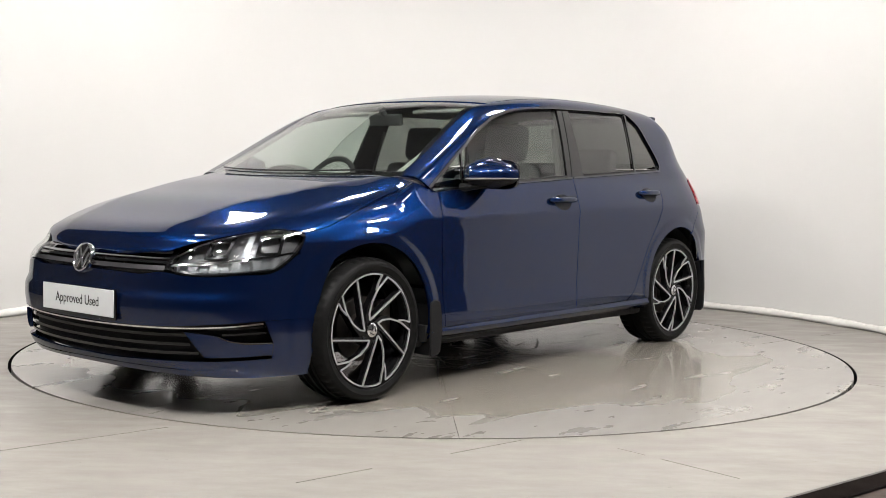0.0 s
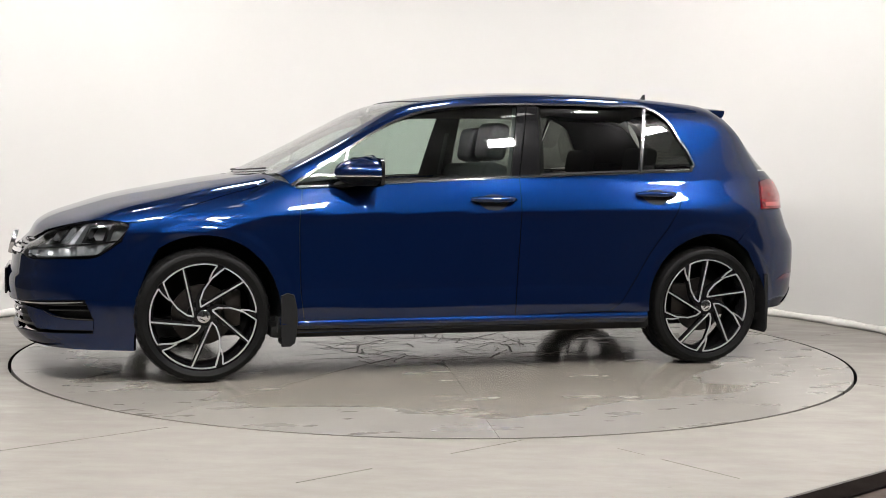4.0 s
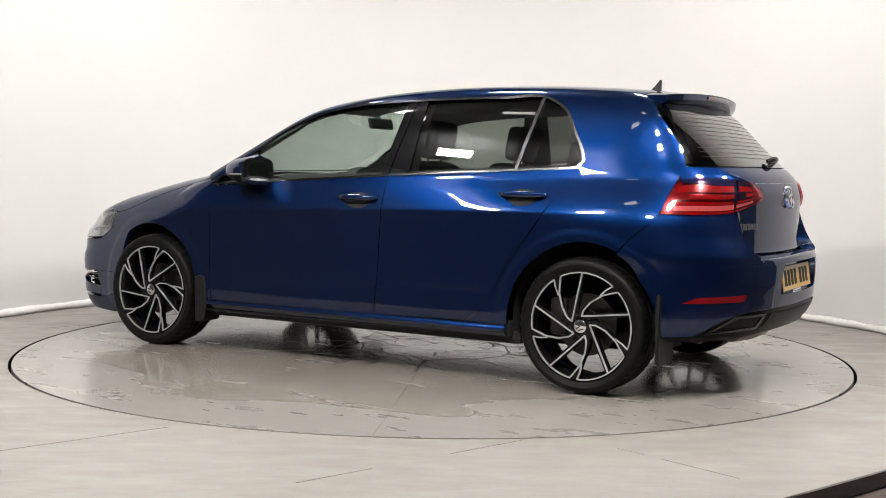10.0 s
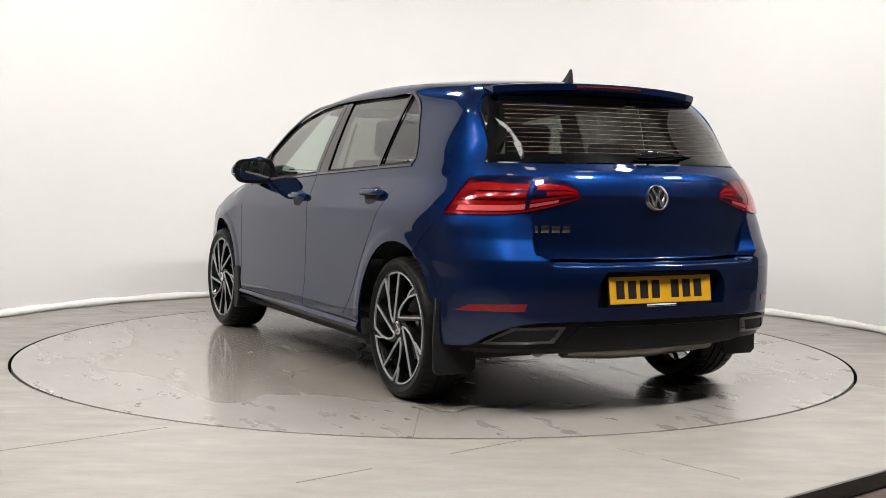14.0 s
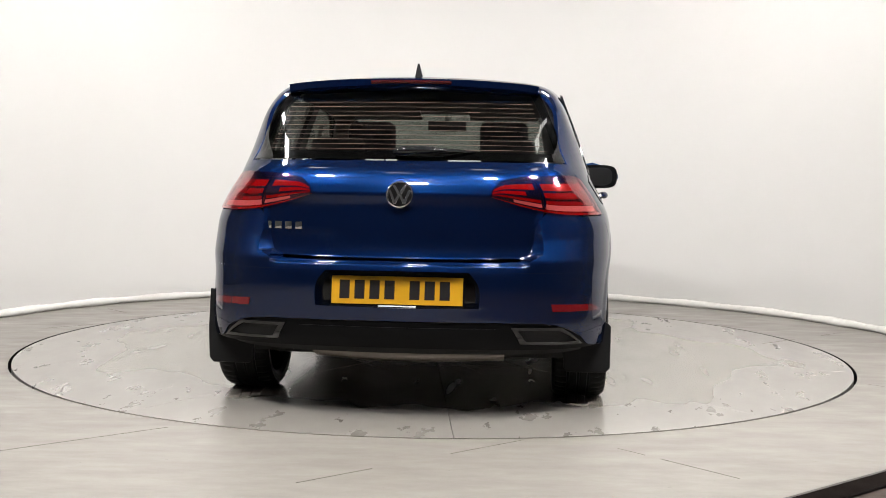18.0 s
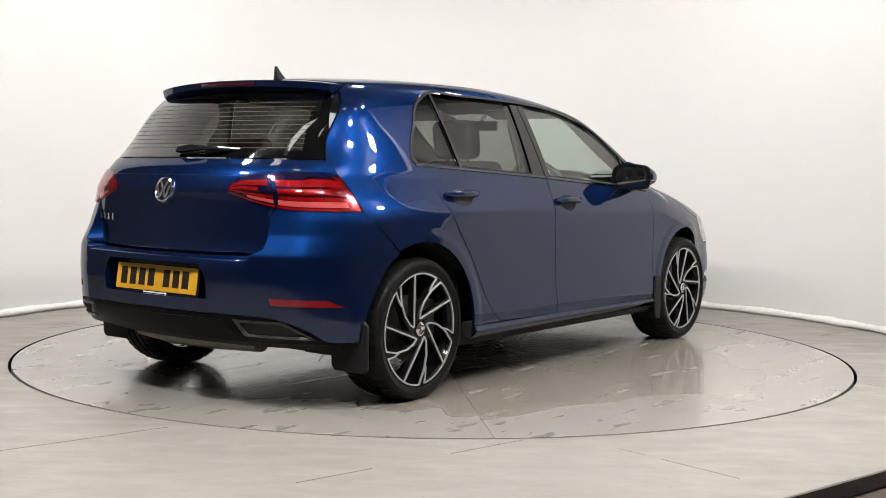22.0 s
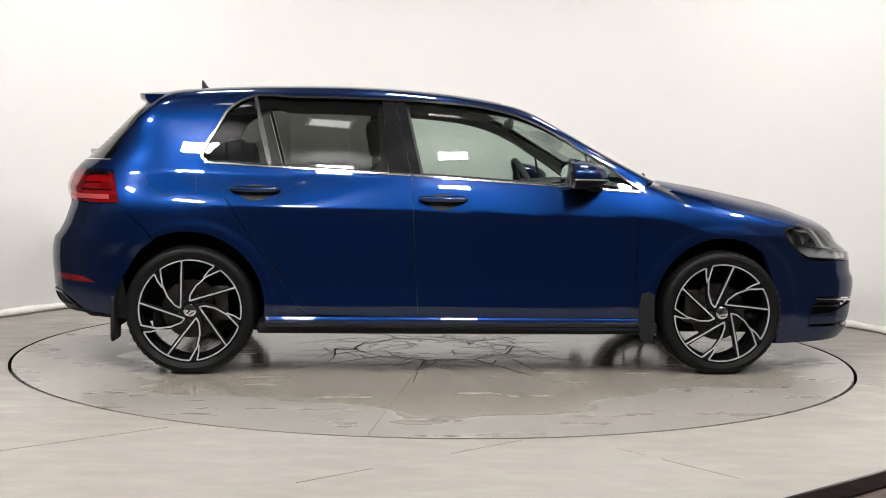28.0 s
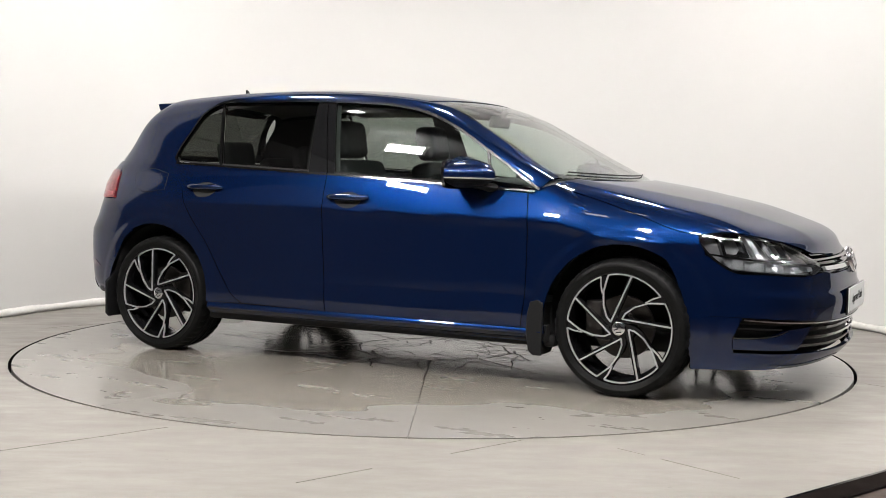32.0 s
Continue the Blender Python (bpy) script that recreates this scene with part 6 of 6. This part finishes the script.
# ---- roof aerial ----
bm = bmesh.new()
prof = [(-0.075, 0.0), (-0.045, 0.004), (-0.005, 0.016), (0.018, 0.040), (0.036, 0.066), (0.045, 0.067), (0.043, 0.035), (0.040, 0.0)]
rows = []
for s in (-1, 1):
    rows.append([bm.verts.new((-1.315 - x, s * (0.018 * (1 - z / 0.085)), 1.412 + z)) for x, z in prof])
for i in range(len(prof) - 1):
    bm.faces.new((rows[0][i], rows[0][i + 1], rows[1][i + 1], rows[1][i]))
bm.faces.new(rows[0])
bm.faces.new(rows[1][::-1])
bmesh.ops.recalc_face_normals(bm, faces=bm.faces)
part("roof_aerial", bm, BLACK, car, "black fin roof aerial", angle=30)

# model name on the tailgate, as plain chrome bars
for k in range(4):
    bm = bmesh.new()
    y = 0.545 - 0.044 * k
    p = BACK(np.array([y]), np.array([0.772]), np.array([0.0]))[0]
    box(bm, (0.004, 0.033, 0.030), Matrix.Translation((p[0] - 0.001, y, 0.772)) @ Matrix.Rotation(radians(-22), 4, "Z"), 0.003, 2)
    part("name_bar", bm, CHROME, tailgate)

# ---- windscreen wipers ----
for y0, y1, x1 in ((0.52, -0.10, 1.075), (-0.05, -0.58, 0.985)):
    bm = bmesh.new()
    ys = np.linspace(y0, y1, 9)
    pp = TOP(1.072 - 0.34 * ys**2, ys, np.full(9, 0.004))
    tube(bm, [tuple(p) for p in pp], 0.004, 6)
    part("wiper", bm, BLACK, car, "black windscreen wiper")

# ---- underside ----
bm = bmesh.new()
box(bm, (3.3, 1.25, 0.10), pose(0.12, 0, 0.235), 0.03, 2)
box(bm, (2.0, 1.62, 0.06), pose(0.0, 0, 0.225), 0.02, 2)
part("underbody", bm, DARK, car)
bm = bmesh.new()
tube(bm, [(-1.20, 0.20, 0.23), (-1.55, 0.30, 0.235), (-1.72, 0.38, 0.24)], 0.028, 10)
part("exhaust_pipe", bm, EXHAUST, car)
bm = bmesh.new()
tube(bm, [(-1.85, -0.42, 0.262), (-1.86, -0.1, 0.258), (-1.86, 0.1, 0.258), (-1.85, 0.34, 0.262)], [0.045, 0.06, 0.06, 0.045], 14, flat=0.75)
part("silencer", bm, EXHAUST, car, "dull steel rear silencer")
bm = bmesh.new()
tube(bm, [(-1.27, -0.74, 0.30), (-1.18, -0.45, 0.27), (-1.18, 0.45, 0.27), (-1.27, 0.74, 0.30)], 0.035, 8)
part("rear_axle", bm, DARK, car)
bm = bmesh.new()
tube(bm, [(1.30, -0.74, 0.30), (1.25, 0, 0.26), (1.30, 0.74, 0.30)], 0.03, 8)
part("front_axle", bm, DARK, car)

# ---- cabin ----
bm = bmesh.new()
rows = []
for y in np.linspace(-0.70, 0.70, 15):
    rows.append([bm.verts.new((x - 0.25 * y * y, y, z - 0.02 * (abs(y) / 0.7)**3)) for x, z in ((1.05, 0.925), (0.90, 0.960), (0.70, 0.985), (0.56, 0.975), (0.50, 0.93), (0.53, 0.84), (0.60, 0.70), (0.70, 0.45))])
for p, q in zip(rows, rows[1:]):
    for j in range(7):
        bm.faces.new((p[j], q[j], q[j + 1], p[j + 1]))
part("dashboard", bm, TRIM, car)
bm = bmesh.new()
spin(bm, [(0.0, -0.10), (0.11, -0.10), (0.13, -0.06), (0.12, 0.0), (0.0, 0.0)], 20, pose(0.66, -0.37, 0.975, 0, 0, 90) @ Matrix.Diagonal((1.25, 0.9, 0.40, 1)))
part("instrument_hood", bm, TRIM, car)
wheel_m = Matrix.Translation((0.40, -0.37, 0.90)) @ Matrix.Rotation(radians(-26), 4, "Y") @ Matrix.Rotation(radians(90), 4, "Z")
bm = bmesh.new()
tube(bm, [wheel_m @ Vector((0.183 * math.cos(a), 0, 0.183 * math.sin(a))) for a in np.linspace(0, 2 * math.pi, 41)], 0.016, 8, caps=False)
sw = part("steering_wheel", bm, TRIM, car)
bm = bmesh.new()
box(bm, (0.13, 0.05, 0.10), wheel_m @ pose(0, -0.01, -0.01), 0.02, 2)
for a in (0, 180, 270):
    box(bm, (0.12, 0.02, 0.035), wheel_m @ Matrix.Rotation(radians(-a), 4, "Y") @ pose(0.11, 0, 0), 0.006, 1)
part("steering_hub", bm, TRIM, sw)


def cushion(bm, size, m, bevel=0.05):
    box(bm, size, m, bevel, 4)


def seat(x, y, name, tall=True):
    root = empty(name, "", "")
    root.parent = car
    bm = bmesh.new()
    cushion(bm, (0.50, 0.48, 0.15), pose(x + 0.24, y, 0.44, 0, -8, 0), 0.05)
    part("seat_base", bm, FABRIC, root)
    bm = bmesh.new()
    cushion(bm, (0.15, 0.47, 0.60), pose(x - 0.09, y, 0.76, 0, -17, 0), 0.06)
    for s in (-1, 1):
        cushion(bm, (0.19, 0.10, 0.48), pose(x - 0.05, y + s * 0.19, 0.74, 0, -17, 0), 0.04)
    part("backrest", bm, FABRIC, root)
    bm = bmesh.new()
    cushion(bm, (0.11, 0.255, 0.20), pose(x - 0.205, y, 1.165, 0, -10, 0), 0.05)
    part("headrest", bm, FABRIC, root)
    for s in (-1, 1):
        bm = bmesh.new()
        tube(bm, [(x - 0.17, y + s * 0.065, 0.99), (x - 0.20, y + s * 0.065, 1.12)], 0.006, 6)
        part("headrest_post", bm, CHROME, root)


seat(-0.06, 0.36, "front_seat")
seat(-0.20, -0.36, "front_seat")
rs = empty("rear_seat", "", "")
rs.parent = car
bm = bmesh.new()
cushion(bm, (0.50, 1.28, 0.16), pose(-0.72, 0, 0.45, 0, -6, 0), 0.05)
part("seat_base", bm, FABRIC, rs)
bm = bmesh.new()
cushion(bm, (0.15, 1.26, 0.56), pose(-1.02, 0, 0.72, 0, -18, 0), 0.06)
part("backrest", bm, FABRIC, rs)
for y in (-0.40, 0.0, 0.40):
    bm = bmesh.new()
    cushion(bm, (0.10, 0.25, 0.15 if y else 0.09), pose(-1.13, y, 1.075 if y else 1.02, 0, -10, 0), 0.04)
    part("headrest", bm, FABRIC, rs)
bm = bmesh.new()
box(bm, (0.55, 1.20, 0.03), pose(-1.48, 0, 0.985), 0.01, 2)
part("parcel_shelf", bm, TRIM, car)
bm = bmesh.new()
cushion(bm, (0.025, 0.23, 0.062), pose(0.335, 0.0, 1.272, 0, 12, 0), 0.012)
rvm = part("interior_mirror", bm, TRIM, car)
bm = bmesh.new()
tube(bm, [(0.345, 0, 1.30), (0.38, 0, 1.335)], 0.016, 8)
part("mirror_stalk", bm, TRIM, rvm)
for y in (-0.34, 0.34):
    bm = bmesh.new()
    cushion(bm, (0.16, 0.40, 0.016), pose(0.20, y, 1.33, 0, 14, 0), 0.006)
    part("sun_visor", bm, HEADLINER, car)
for sgn in (1, -1):
    bm = bmesh.new()
    tube(bm, [(-0.33, sgn * 0.63, 1.24), (-0.30, sgn * 0.69, 1.0), (-0.26, sgn * 0.75, 0.6)], 0.018, 6, flat=0.4)
    part("seat_belt", bm, mat("grey_belt_webbing", (0.10, 0.10, 0.10), 0.8), car)


def motions():
    """The turntable and the car turn together at an even pace."""
    times = [0.0, 0.1, 0.25] + [0.5 * k for k in range(1, 64)] + [31.75, 31.9, 32.0]
    walk(turntable, [(t, pose(0, 0, 0, 0, 0, turn_at(t))) for t in times])
    walk(car, [(t, pose(0, 0, 0, 0, 0, turn_at(t)) @ pose(0.061, -0.025, 0.0)) for t in times])


motions()
